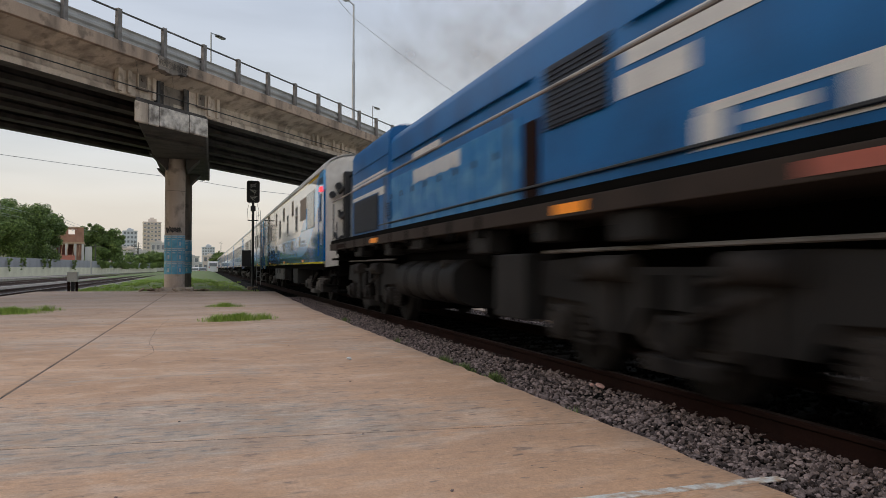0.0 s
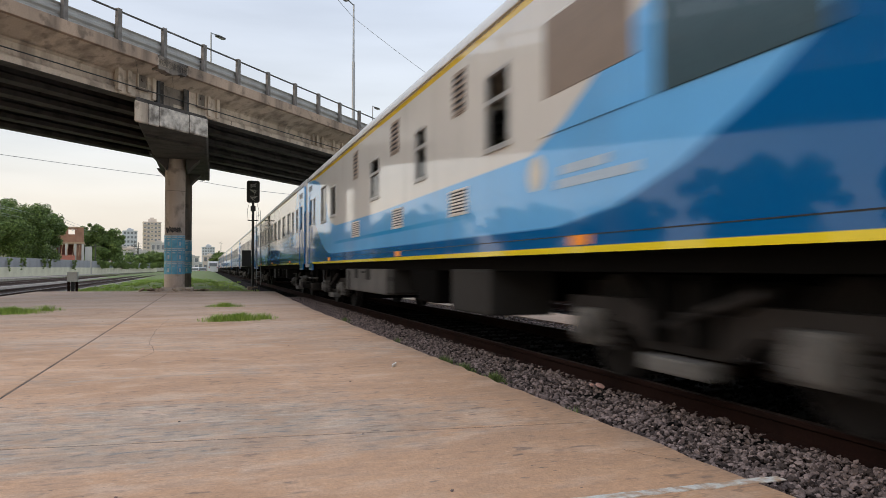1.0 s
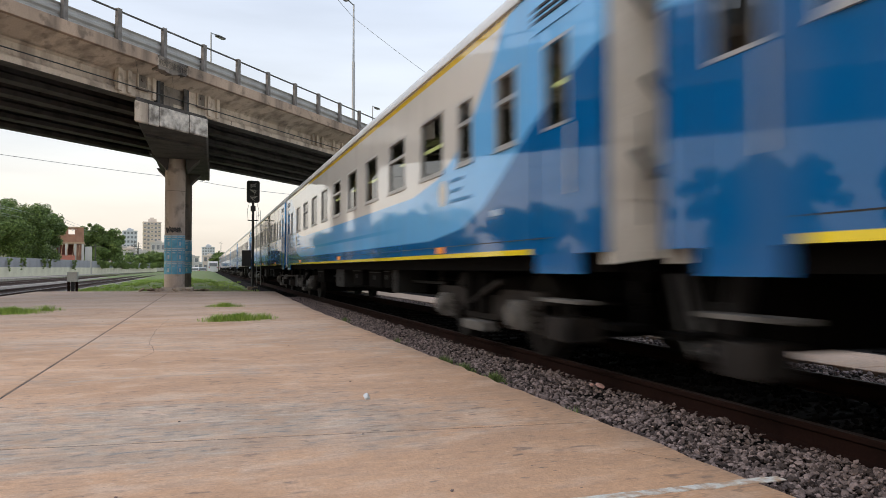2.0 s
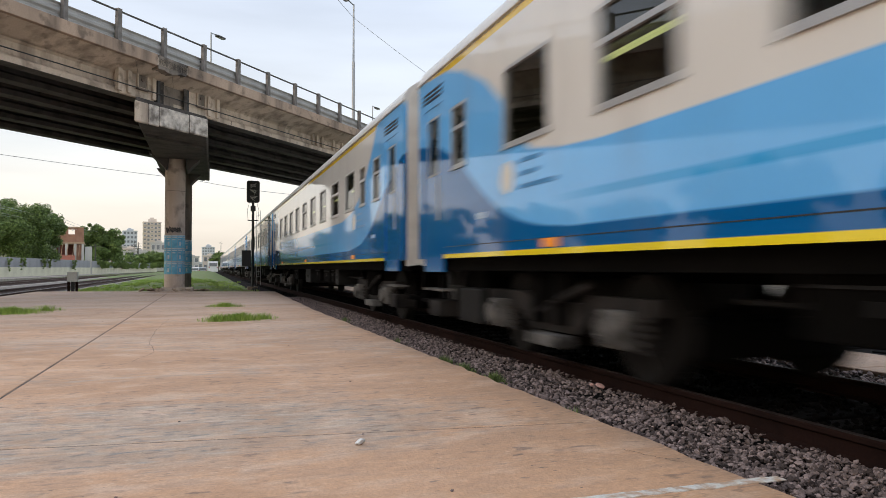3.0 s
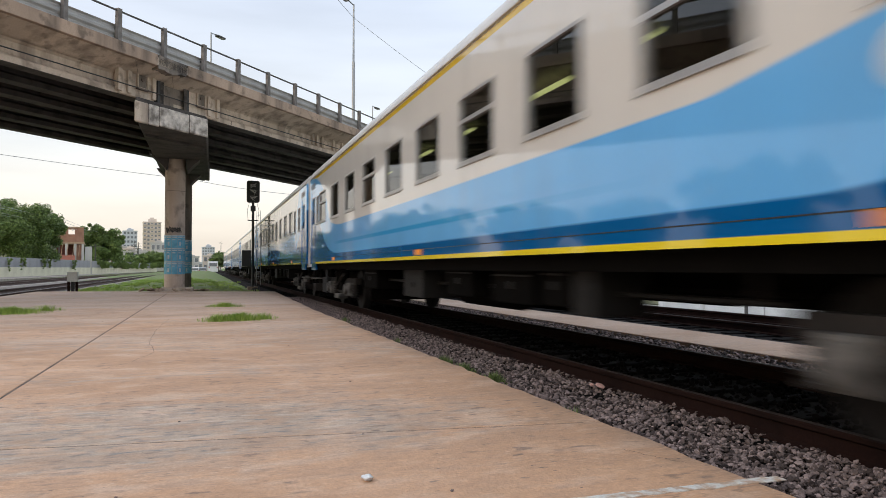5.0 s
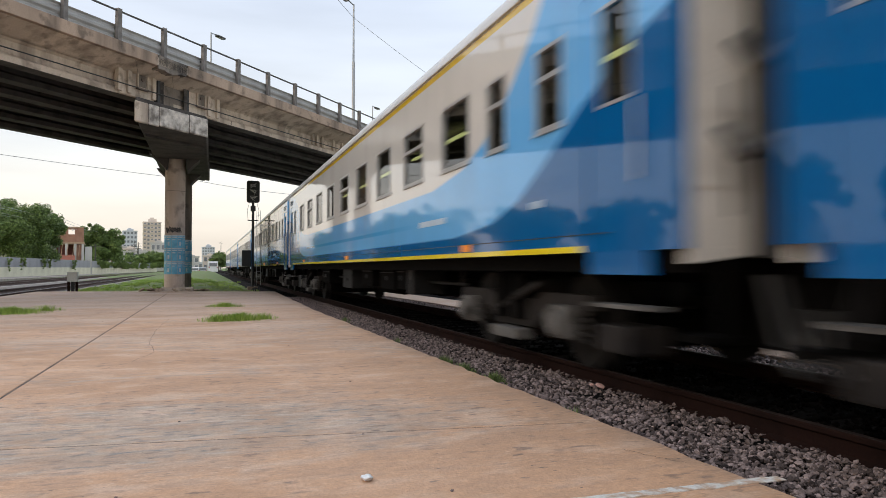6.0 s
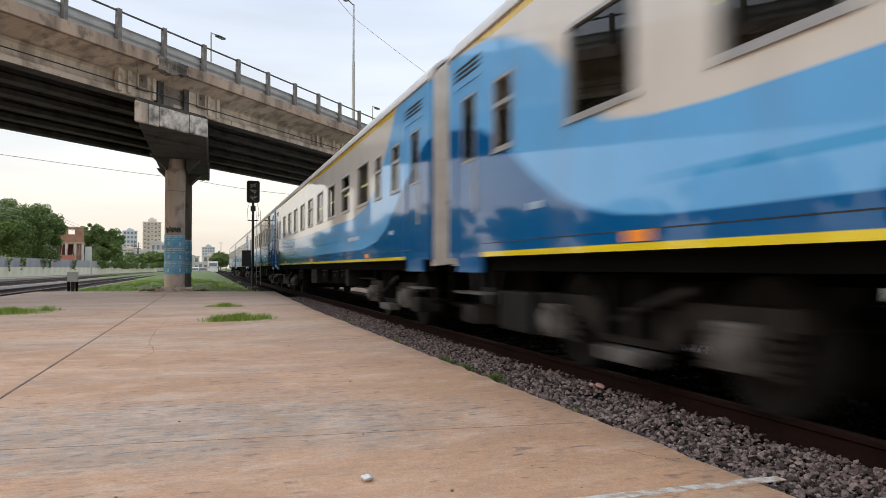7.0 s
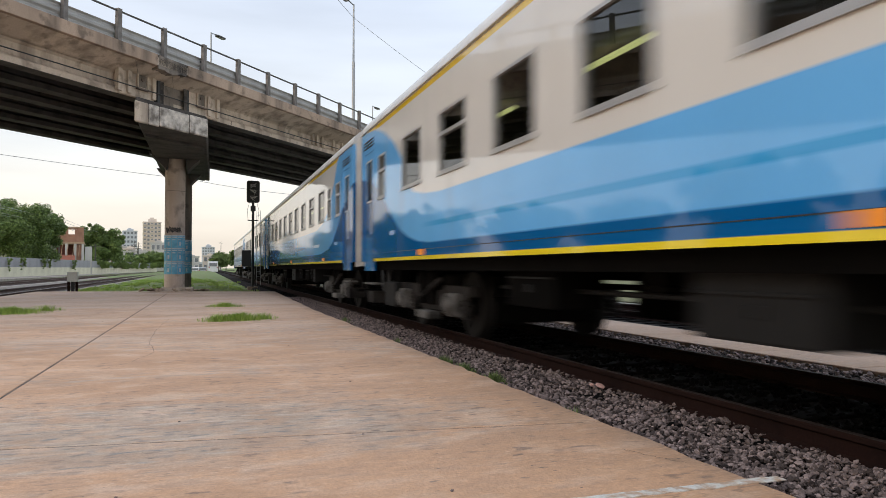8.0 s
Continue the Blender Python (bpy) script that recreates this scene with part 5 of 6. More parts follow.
tagged(part("wall_olive", boxed(14.9, 15.1, 20.6, 70, -0.3, 1.0), surface("olive_render", (0.34, 0.35, 0.22), 0.9, dark=(0.22, 0.23, 0.14), scale=0.6)), "low olive rendered wall across the yard", "wall", kind="structure")
tagged(part("pavement_yard", boxed(12.9, 14.9, -20, 60, -0.36, -0.24), surface("pale_yard_paving", (0.52, 0.50, 0.46), 0.9, dark=(0.30, 0.29, 0.22), scale=1.2)), "pale paved strip beside the far track", "pavement", kind="structure")


# ---- train ----
WHEEL = 0.46
TRACK_X, RAIL_TOP = 4.48, 0.08


def panel_with_holes(x0, x1, ya, yb, za, zb, holes, bm=None):
    """An upright wall plate between x0 (outside) and x1 (inside), with rectangular openings (y0, y1, z0, z1). Inside faces take material 1."""
    bm = bm or bmesh.new()
    ys = sorted({ya, yb, *(v for h in holes for v in h[:2])})
    zs = sorted({za, zb, *(v for h in holes for v in h[2:])})
    ny, nz = len(ys) - 1, len(zs) - 1
    solid = [[not any(h[0] <= (ys[i] + ys[i + 1]) / 2 <= h[1] and h[2] <= (zs[j] + zs[j + 1]) / 2 <= h[3] for h in holes) for j in range(nz)] for i in range(ny)]
    cache = {}

    def v(x, i, j):
        if (x, i, j) not in cache:
            cache[x, i, j] = bm.verts.new((x, ys[i], zs[j]))
        return cache[x, i, j]
    for i in range(ny):
        for j in range(nz):
            if not solid[i][j]:
                continue
            bm.faces.new((v(x0, i, j), v(x0, i, j + 1), v(x0, i + 1, j + 1), v(x0, i + 1, j)))
            bm.faces.new((v(x1, i, j), v(x1, i + 1, j), v(x1, i + 1, j + 1), v(x1, i, j + 1))).material_index = 1
            for di, dj, a, b in ((-1, 0, (i, j), (i, j + 1)), (1, 0, (i + 1, j + 1), (i + 1, j)), (0, -1, (i + 1, j), (i, j)), (0, 1, (i, j + 1), (i + 1, j + 1))):
                ii, jj = i + di, j + dj
                if not (0 <= ii < ny and 0 <= jj < nz and solid[ii][jj]):
                    bm.faces.new((v(x0, *a), v(x1, *a), v(x1, *b), v(x0, *b)))
    bmesh.ops.recalc_face_normals(bm, faces=bm.faces)
    return bm


def glazing(x, y0, y1, z0, z1):
    """One optical surface of glass, facing the platform side."""
    bm = bmesh.new()
    bm.faces.new([bm.verts.new(p) for p in ((x, y0, z0), (x, y0, z1), (x, y1, z1), (x, y1, z0))])
    return bm


def coach_window(root, side, y0, y1, z0, z1, transom, label=""):
    """A framed window in a coach side (side -1 or 1)."""
    zt = z0 + (z1 - z0) * 0.60
    holes = [(y0 + 0.035, y1 - 0.035, z0 + 0.035, zt), (y0 + 0.035, y1 - 0.035, zt + 0.05, z1 - 0.035)] if transom else [(y0 + 0.035, y1 - 0.035, z0 + 0.035, z1 - 0.035)]
    bm = panel_with_holes(side * 1.508, side * 1.44, y0, y1, z0, z1, holes)
    fr = part("window", bm, [FRAMEMETAL, FRAMEMETAL], root, label or "aluminium framed window")
    part("sill", boxed(*sorted((side * 1.45, side * 1.522)), y0 - 0.01, y1 + 0.01, z0 - 0.03, z0 - 0.002), FRAMEMETAL, fr)
    xc = side * 1.475
    pane = part("pane", glazing(xc, y0 + 0.03, y1 - 0.03, z0 + 0.03, z1 - 0.03), GLASS, fr, "dark tinted glass")
    pane.visible_shadow = False


def wheelset(parent, y):
    bm = tube(bmesh.new(), (-1.0, 0, 0), (1.0, 0, 0), 0.075, n=12)
    for s in (-1, 1):
        tube(bm, (s * 0.81, 0, 0), (s * 0.945, 0, 0), WHEEL, n=32)
        tube(bm, (s * 0.79, 0, 0), (s * 0.815, 0, 0), WHEEL + 0.03, n=32)
        tube(bm, (s * 0.94, 0, 0), (s * 0.99, 0, 0), 0.15, n=16)
        for k in range(4):
            a = radians(90 * k)
            box(bm, min(s * 0.945, s * 0.955), max(s * 0.945, s * 0.955), math.cos(a) * 0.28 - 0.05, math.cos(a) * 0.28 + 0.05, math.sin(a) * 0.28 - 0.05, math.sin(a) * 0.28 + 0.05)
    ob = part("wheelset", bm, WHEELIRON, parent, "steel axle with two wheels")
    ob.matrix_basis = pose(0, y, RAIL_TOP + WHEEL)
    return ob


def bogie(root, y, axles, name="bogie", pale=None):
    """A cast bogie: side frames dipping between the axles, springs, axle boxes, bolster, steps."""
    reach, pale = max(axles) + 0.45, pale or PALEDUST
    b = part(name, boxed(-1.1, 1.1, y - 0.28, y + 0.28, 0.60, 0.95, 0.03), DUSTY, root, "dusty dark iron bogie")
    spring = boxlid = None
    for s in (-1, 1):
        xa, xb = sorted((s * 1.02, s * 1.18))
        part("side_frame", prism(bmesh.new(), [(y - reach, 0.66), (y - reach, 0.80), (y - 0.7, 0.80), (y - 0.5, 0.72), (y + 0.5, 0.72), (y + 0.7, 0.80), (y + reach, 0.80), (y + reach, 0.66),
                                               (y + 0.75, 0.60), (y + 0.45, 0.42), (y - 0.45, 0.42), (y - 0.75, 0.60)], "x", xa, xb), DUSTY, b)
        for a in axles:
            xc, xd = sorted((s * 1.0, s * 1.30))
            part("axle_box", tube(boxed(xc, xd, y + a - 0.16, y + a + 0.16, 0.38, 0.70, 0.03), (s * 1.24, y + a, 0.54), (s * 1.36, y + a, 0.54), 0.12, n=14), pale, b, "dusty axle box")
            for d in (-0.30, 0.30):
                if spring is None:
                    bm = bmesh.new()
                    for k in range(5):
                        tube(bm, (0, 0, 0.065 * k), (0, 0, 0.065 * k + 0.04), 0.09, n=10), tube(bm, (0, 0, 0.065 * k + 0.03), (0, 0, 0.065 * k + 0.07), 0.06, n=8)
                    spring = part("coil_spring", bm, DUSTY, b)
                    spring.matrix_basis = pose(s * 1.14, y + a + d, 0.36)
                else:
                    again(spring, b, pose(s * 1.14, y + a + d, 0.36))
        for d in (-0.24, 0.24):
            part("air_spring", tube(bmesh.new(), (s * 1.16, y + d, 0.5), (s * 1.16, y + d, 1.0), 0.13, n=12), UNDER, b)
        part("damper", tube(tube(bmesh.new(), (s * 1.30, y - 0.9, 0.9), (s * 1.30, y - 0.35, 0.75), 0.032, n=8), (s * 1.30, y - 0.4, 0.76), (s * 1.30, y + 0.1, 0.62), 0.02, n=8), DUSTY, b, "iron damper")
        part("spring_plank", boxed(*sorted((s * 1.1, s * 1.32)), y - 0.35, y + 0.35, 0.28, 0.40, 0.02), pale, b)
    # A plain dark block is added per axle to close the view through the bogie.
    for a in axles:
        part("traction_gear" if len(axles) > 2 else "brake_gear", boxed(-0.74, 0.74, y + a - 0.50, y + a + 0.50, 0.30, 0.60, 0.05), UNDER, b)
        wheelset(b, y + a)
    return b


def coach_shell(root, length, paint, holes):
    for side in (-1, 1):
        part("side_wall", panel_with_holes(side * 1.5, side * 1.44, 0.0, length, 1.18, 3.74, holes), [paint, INTERIOR], root)
        drip = boxed(*sorted((side * 1.495, side * 1.53)), 0.0, length, 3.735, 3.765, 0.008)
        part("rain_gutter", drip, ROOFPAINT, root)
        seam = boxed(*sorted((side * 1.499, side * 1.503)), 0.92, length - 1.2, 1.325, 1.334)
        part("seam", seam, BLACK, root)
    arc = [(1.5, 3.74), (1.49, 3.84), (1.42, 3.96), (1.28, 4.06), (1.0, 4.16), (0.5, 4.23), (0.0, 4.25)]
    outer = arc + [(-x, z) for x, z in arc[-2::-1]]
    inner = [(x * 0.96, z - 0.05) for x, z in outer[::-1]]
    part("roof", prism(bmesh.new(), outer + inner, "y", 0, length), ROOFPAINT, root, "pale dirty roof", True)
    for y0 in (0.0, length - 0.07):
        hole = [(0.42, 1.2), (0.42, 3.15), (-0.42, 3.15), (-0.42, 1.2)]
        pts = [(-1.44, 1.08)] + hole[::-1] + [(1.44, 1.08)] + [(x * 0.958, z - 0.01) for x, z in outer]
        part("end_wall", prism(bmesh.new(), pts, "y", y0, y0 + 0.07), ENDPAINT, root, "dirty cream end wall")
        s = -1 if y0 == 0 else 1
        b0, b1 = sorted((y0 + (0.07 if s > 0 else 0), y0 + (0.48 if s > 0 else -0.41)))
        for k in range(6):
            ya = b0 + (b1 - b0) * k / 6
            part("bellows", ring_y(bmesh.new(), ya + 0.006, ya + (b1 - b0) / 6 - 0.006, 0.98 - 0.05 * (k % 2), 1.12, 3.66), BELLOWS, root)
        end = y0 if s < 0 else y0 + 0.07
        part("draw_gear_box", boxed(-0.62, 0.62, *sorted((end - s * 0.3, end + s * 0.36)), 0.46, 1.08, 0.04), UNDER, root)
        for x, drop in ((-0.86, 0.34), (-0.74, 0.42), (0.8, 0.36)):
            bm = bmesh.new()
            run = [(x, end + s * 0.04, 1.0), (x, end + s * 0.18, drop + 0.2), (x + 0.03, end + s * 0.30, drop), (x + 0.05, end + s * 0.35, drop + 0.12), (x + 0.06, end + s * 0.39, 0.78)]
            for p, q in zip(run, run[1:]):
                tube(bm, p, q, 0.032, n=8)
            part("brake_hose", bm, BLACK, root, "black rubber hose")
        for x, z in ((-1.16, 3.30), (-1.08, 2.62), (-1.2, 2.0)):
            part("cable_loop", tube(tube(bmesh.new(), (x, end + s * 0.02, z), (x + 0.06, end + s * 0.2, z - 0.22), 0.045, n=8), (x + 0.06, end + s * 0.2, z - 0.22), (x + 0.14, end + s * 0.38, z - 0.1), 0.045, n=8), BLACK, root, "dark hanging cable")
        for z in (1.6, 2.1, 2.6, 3.1):
            part("end_seam", boxed(-1.4, -0.72, *sorted((y0 if s < 0 else y0 + 0.07, (y0 - 0.008) if s < 0 else y0 + 0.078)), z, z + 0.03), ENDPAINT, root)
        for x in (-1.15, 1.15):
            part("grab_iron", tube(bmesh.new(), (x, (y0 - 0.07) if s < 0 else y0 + 0.14, 1.4), (x, (y0 - 0.07) if s < 0 else y0 + 0.14, 2.3), 0.014, n=6), DARKSTEEL, root)
            part("step", boxed(*sorted((x * 0.95, x * 1.22)), *sorted((y0 - 0.06, y0 + 0.2)), 0.55, 0.60), UNDER, root)
            part("step_hanger", boxed(x - 0.02, x + 0.02, y0 - 0.02, y0 + 0.06, 0.55, 1.1), UNDER, root)
        part("coupler", box(tube(bmesh.new(), (0, b0, 0.80), (0, b1, 0.80), 0.09, n=10), -0.18, 0.18, b0, b1, 0.66, 0.95), UNDER, root)
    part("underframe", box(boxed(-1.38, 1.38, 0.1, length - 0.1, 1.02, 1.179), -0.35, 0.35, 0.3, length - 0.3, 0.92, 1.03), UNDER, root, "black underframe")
    part("floor", boxed(-1.43, 1.43, 0.08, length - 0.08, 1.20, 1.26), INTERIOR, root)
    part("interior_ceiling", boxed(-1.40, 1.40, 0.08, length - 0.08, 3.60, 3.63), INTERIOR, root)


def ring_y(bm, y0, y1, half, z0, z1):
    """A frame round the gangway."""
    box(bm, -half, half, y0, y1, z1 - 0.1, z1), box(bm, -half, half, y0, y1, z0, z0 + 0.1)
    box(bm, -half, -half + 0.1, y0, y1, z0 + 0.1, z1 - 0.1), box(bm, half - 0.1, half, y0, y1, z0 + 0.1, z1 - 0.1)
    return bm


def coach_door(root, side, y0, y1, paint, tall=1.0):
    xo, xi = (-1.485, -1.445) if side < 0 else (1.445, 1.485)
    yc = (y0 + y1) / 2
    d = part("door", panel_with_holes(side * 1.485, side * 1.445, y0, y1, tall, 3.30, [(yc - 0.21, yc + 0.21, 2.36, 3.12)]), [paint, INTERIOR], root, "blue door with a narrow window")
    pane = part("pane", glazing(side * 1.465, yc - 0.22, yc + 0.22, 2.35, 3.13), GLASS, d)
    pane.visible_shadow = False
    part("window_frame", ring(bmesh.new(), *sorted((side * 1.48, side * 1.492)), yc - 0.24, yc + 0.24, 2.33, 3.15, 0.03), FRAMEMETAL, d)
    part("handle", tube(bmesh.new(), (side * 1.52, y0 + 0.1, 1.7), (side * 1.52, y0 + 0.1, 2.3), 0.015, n=6), FRAMEMETAL, d, "steel handle")
    for k in range(3):
        part("vent_slat", boxed(*sorted((side * 1.498, side * 1.512)), y0, y1, 3.40 + 0.06 * k, 3.425 + 0.06 * k), GRILLE, d)
    part("step_plate", boxed(*sorted((side * 1.30, side * 1.50)), y0, y1, 0.74, 0.77), PALEDUST, d, "pale step edge")
    part("step_box", boxed(*sorted((side * 1.08, side * 1.44)), y0 + 0.30, y1 - 0.06, 0.38, 0.60, 0.02), DUSTY, d, "dusty step box")


def decals(root, y, z, mirrored, x=-1.503):
    """Pale round emblem with lettering drawn as bars."""
    part("emblem", tube(bmesh.new(), (x + 0.003, y, z), (x - 0.002, y, z), 0.17, n=28), EMBLEM, root, "pale round emblem")
    s = -1 if mirrored else 1
    for k, (a, b, h) in enumerate(((0.30, 0.78, 0.13), (0.30, 0.72, 0.0), (0.30, 1.08, -0.13))):
        part("text_bar", boxed(x - 0.002, x + 0.003, *sorted((y + s * a, y + s * b)), z + h - 0.022, z + h + 0.022), DECALBLUE, root)


STANDARD = [(1.66, 2.20, 2.33, 3.12), (2.93, 3.45, 2.33, 3.12)] + [(4.03 + 1.933 * k, 5.09 + 1.933 * k, 2.33, 3.17) for k in range(9)] + [(21.72, 22.24, 2.33, 3.12)]
SALOON = [(3.15 + 1.955 * k, 4.27 + 1.955 * k, 2.33, 3.17) for k in range(10)] + [(22.0, 22.45, 2.33, 3.12)]


def coach(windows, front_emblem, rear_emblem):
    """A passenger coach, its front end at y = 0."""
    L = 23.75
    root = thing("passenger_coach", "cream, light blue and dark blue passenger coach with yellow lines", "railway coach", "coaches of the train")
    doors = [(0.40, 1.24), (22.66, 23.48)]
    coach_shell(root, L, COACHPAINT, windows + [(a, b, 1.18, 3.30) for a, b in doors])
    for side in (-1, 1):
        for i, w in enumerate(windows):
            coach_window(root, side, *w, transom=(i in (0, 1, 3, 6, 9, 11)))
        for a, b in doors:
            coach_door(root, side, a, b, COACHPAINT)
        for y in (4.14, 11.95, 19.47):
            part("reflector", boxed(*sorted((side * 1.50, side * 1.515)), y - 0.15, y + 0.15, 1.245, 1.33, 0.006), ORANGE, root, "orange side reflector")
        for yy, s in ((2.2, 1), (21.2, 1)):
            part("data_plate", boxed(*sorted((side * 1.50, side * 1.504)), yy - 0.12, yy + 0.12, 1.62, 1.69), FAINT, root, "pale lettering drawn as a bar")
    if rear_emblem:
        decals(root, 20.46, 2.0, True)
    if front_emblem:
        decals(root, 4.05, 2.04, True)
    else:
        part("text_bar", boxed(-1.504, -1.50, 4.95, 6.15, 1.64, 1.72), FAINT, root, "pale lettering drawn as a bar")
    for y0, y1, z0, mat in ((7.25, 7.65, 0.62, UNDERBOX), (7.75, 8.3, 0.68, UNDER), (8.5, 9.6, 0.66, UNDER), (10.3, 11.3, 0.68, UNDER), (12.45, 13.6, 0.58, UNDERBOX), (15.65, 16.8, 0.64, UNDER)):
        e = part("equipment_box", boxed(-1.28, -0.72, y0, y1, z0, 1.04, 0.02), mat, root, "equipment box darkened for the underside shade")
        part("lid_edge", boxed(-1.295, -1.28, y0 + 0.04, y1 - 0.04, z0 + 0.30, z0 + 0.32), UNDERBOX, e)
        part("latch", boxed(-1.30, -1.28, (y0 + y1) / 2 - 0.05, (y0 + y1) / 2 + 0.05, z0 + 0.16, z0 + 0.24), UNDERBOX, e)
    # Dark boxes added on the far side to hide the bright platform beyond.
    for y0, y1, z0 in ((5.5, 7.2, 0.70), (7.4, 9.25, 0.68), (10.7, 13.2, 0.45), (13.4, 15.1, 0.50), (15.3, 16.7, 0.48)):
        part("battery_box", boxed(0.3, 1.30, y0, y1, z0, 1.03, 0.03), UNDER, root, "near-black box added under the coach's far side")
    # Further dark boxes added at the ends for the same blackness underneath.
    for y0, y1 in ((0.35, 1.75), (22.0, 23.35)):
        part("waste_tank", boxed(0.15, 1.25, y0, y1, 0.34, 1.03, 0.05), UNDER, root, "near-black box added under the coach's end")
    part("sand_box", boxed(-1.30, -0.90, 21.75, 22.55, 0.36, 0.80, 0.03), UNDERBOX, root, "dark sand box beside the bogie")
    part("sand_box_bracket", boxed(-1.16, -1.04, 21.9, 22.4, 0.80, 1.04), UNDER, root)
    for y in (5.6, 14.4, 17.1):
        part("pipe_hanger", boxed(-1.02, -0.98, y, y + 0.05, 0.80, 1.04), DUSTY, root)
    part("air_pipe", tube(bmesh.new(), (-1.0, 5.4, 0.82), (-1.0, 17.6, 0.82), 0.025, n=6), UNDERBOX, root, "air pipe darkened for the underside shade")
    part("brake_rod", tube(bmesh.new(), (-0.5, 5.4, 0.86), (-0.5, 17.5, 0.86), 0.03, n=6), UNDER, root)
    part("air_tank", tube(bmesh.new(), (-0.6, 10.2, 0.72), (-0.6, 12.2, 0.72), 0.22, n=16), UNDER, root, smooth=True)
    for y in (3.45, 20.05):
        bogie(root, y, (-1.25, 1.25))
    # inside: strip lights, racks, seats
    for y0 in (2.2, 4.6, 8.0, 9.9, 13.4, 15.8, 19.3):
        part("strip_light", boxed(-0.14, -0.05, y0, y0 + 1.5, 3.47, 3.50), TUBE_LIGHT, root, "yellow-green strip light")
    for y in (3.5, 21.6):
        part("partition", boxed(-1.43, 1.43, y - 0.03, y + 0.03, 1.26, 3.6), INTERIOR, root)
    seat = None
    for k in range(17):
        for x in (-0.95, 0.95):
            m = pose(x, 4.0 + k * 1.0, 1.26)
            if seat is None:
                bm = boxed(-0.45, 0.45, -0.25, 0.25, 0.35, 0.48, 0.04)
                box(bm, -0.45, 0.45, 0.2, 0.33, 0.40, 1.22, 0.05), box(bm, -0.4, 0.4, -0.05, 0.05, 0.0, 0.36)
                seat = part("seat", bm, SEATCLOTH, root, "dark cloth seat")
                seat.matrix_basis = m
            else:
                again(seat, root, m)
    return root


def louvre(root, y0, y1, z0, z1, mat, n=8, x=-1.5):
    fr = part("louvre", ring(bmesh.new(), x - 0.012, x + 0.004, y0, y1, z0, z1, 0.02), mat, root, "louvred vent")
    part("backing", boxed(x - 0.003, x + 0.002, y0 + 0.01, y1 - 0.01, z0 + 0.01, z1 - 0.01), GRILLE, fr)
    for k in range(n):
        z = z0 + (z1 - z0) * (k + 0.35) / n
        part("slat", boxed(x - 0.016, x - 0.002, y0 + 0.02, y1 - 0.02, z, z + (z1 - z0) / n * 0.52), mat, fr)


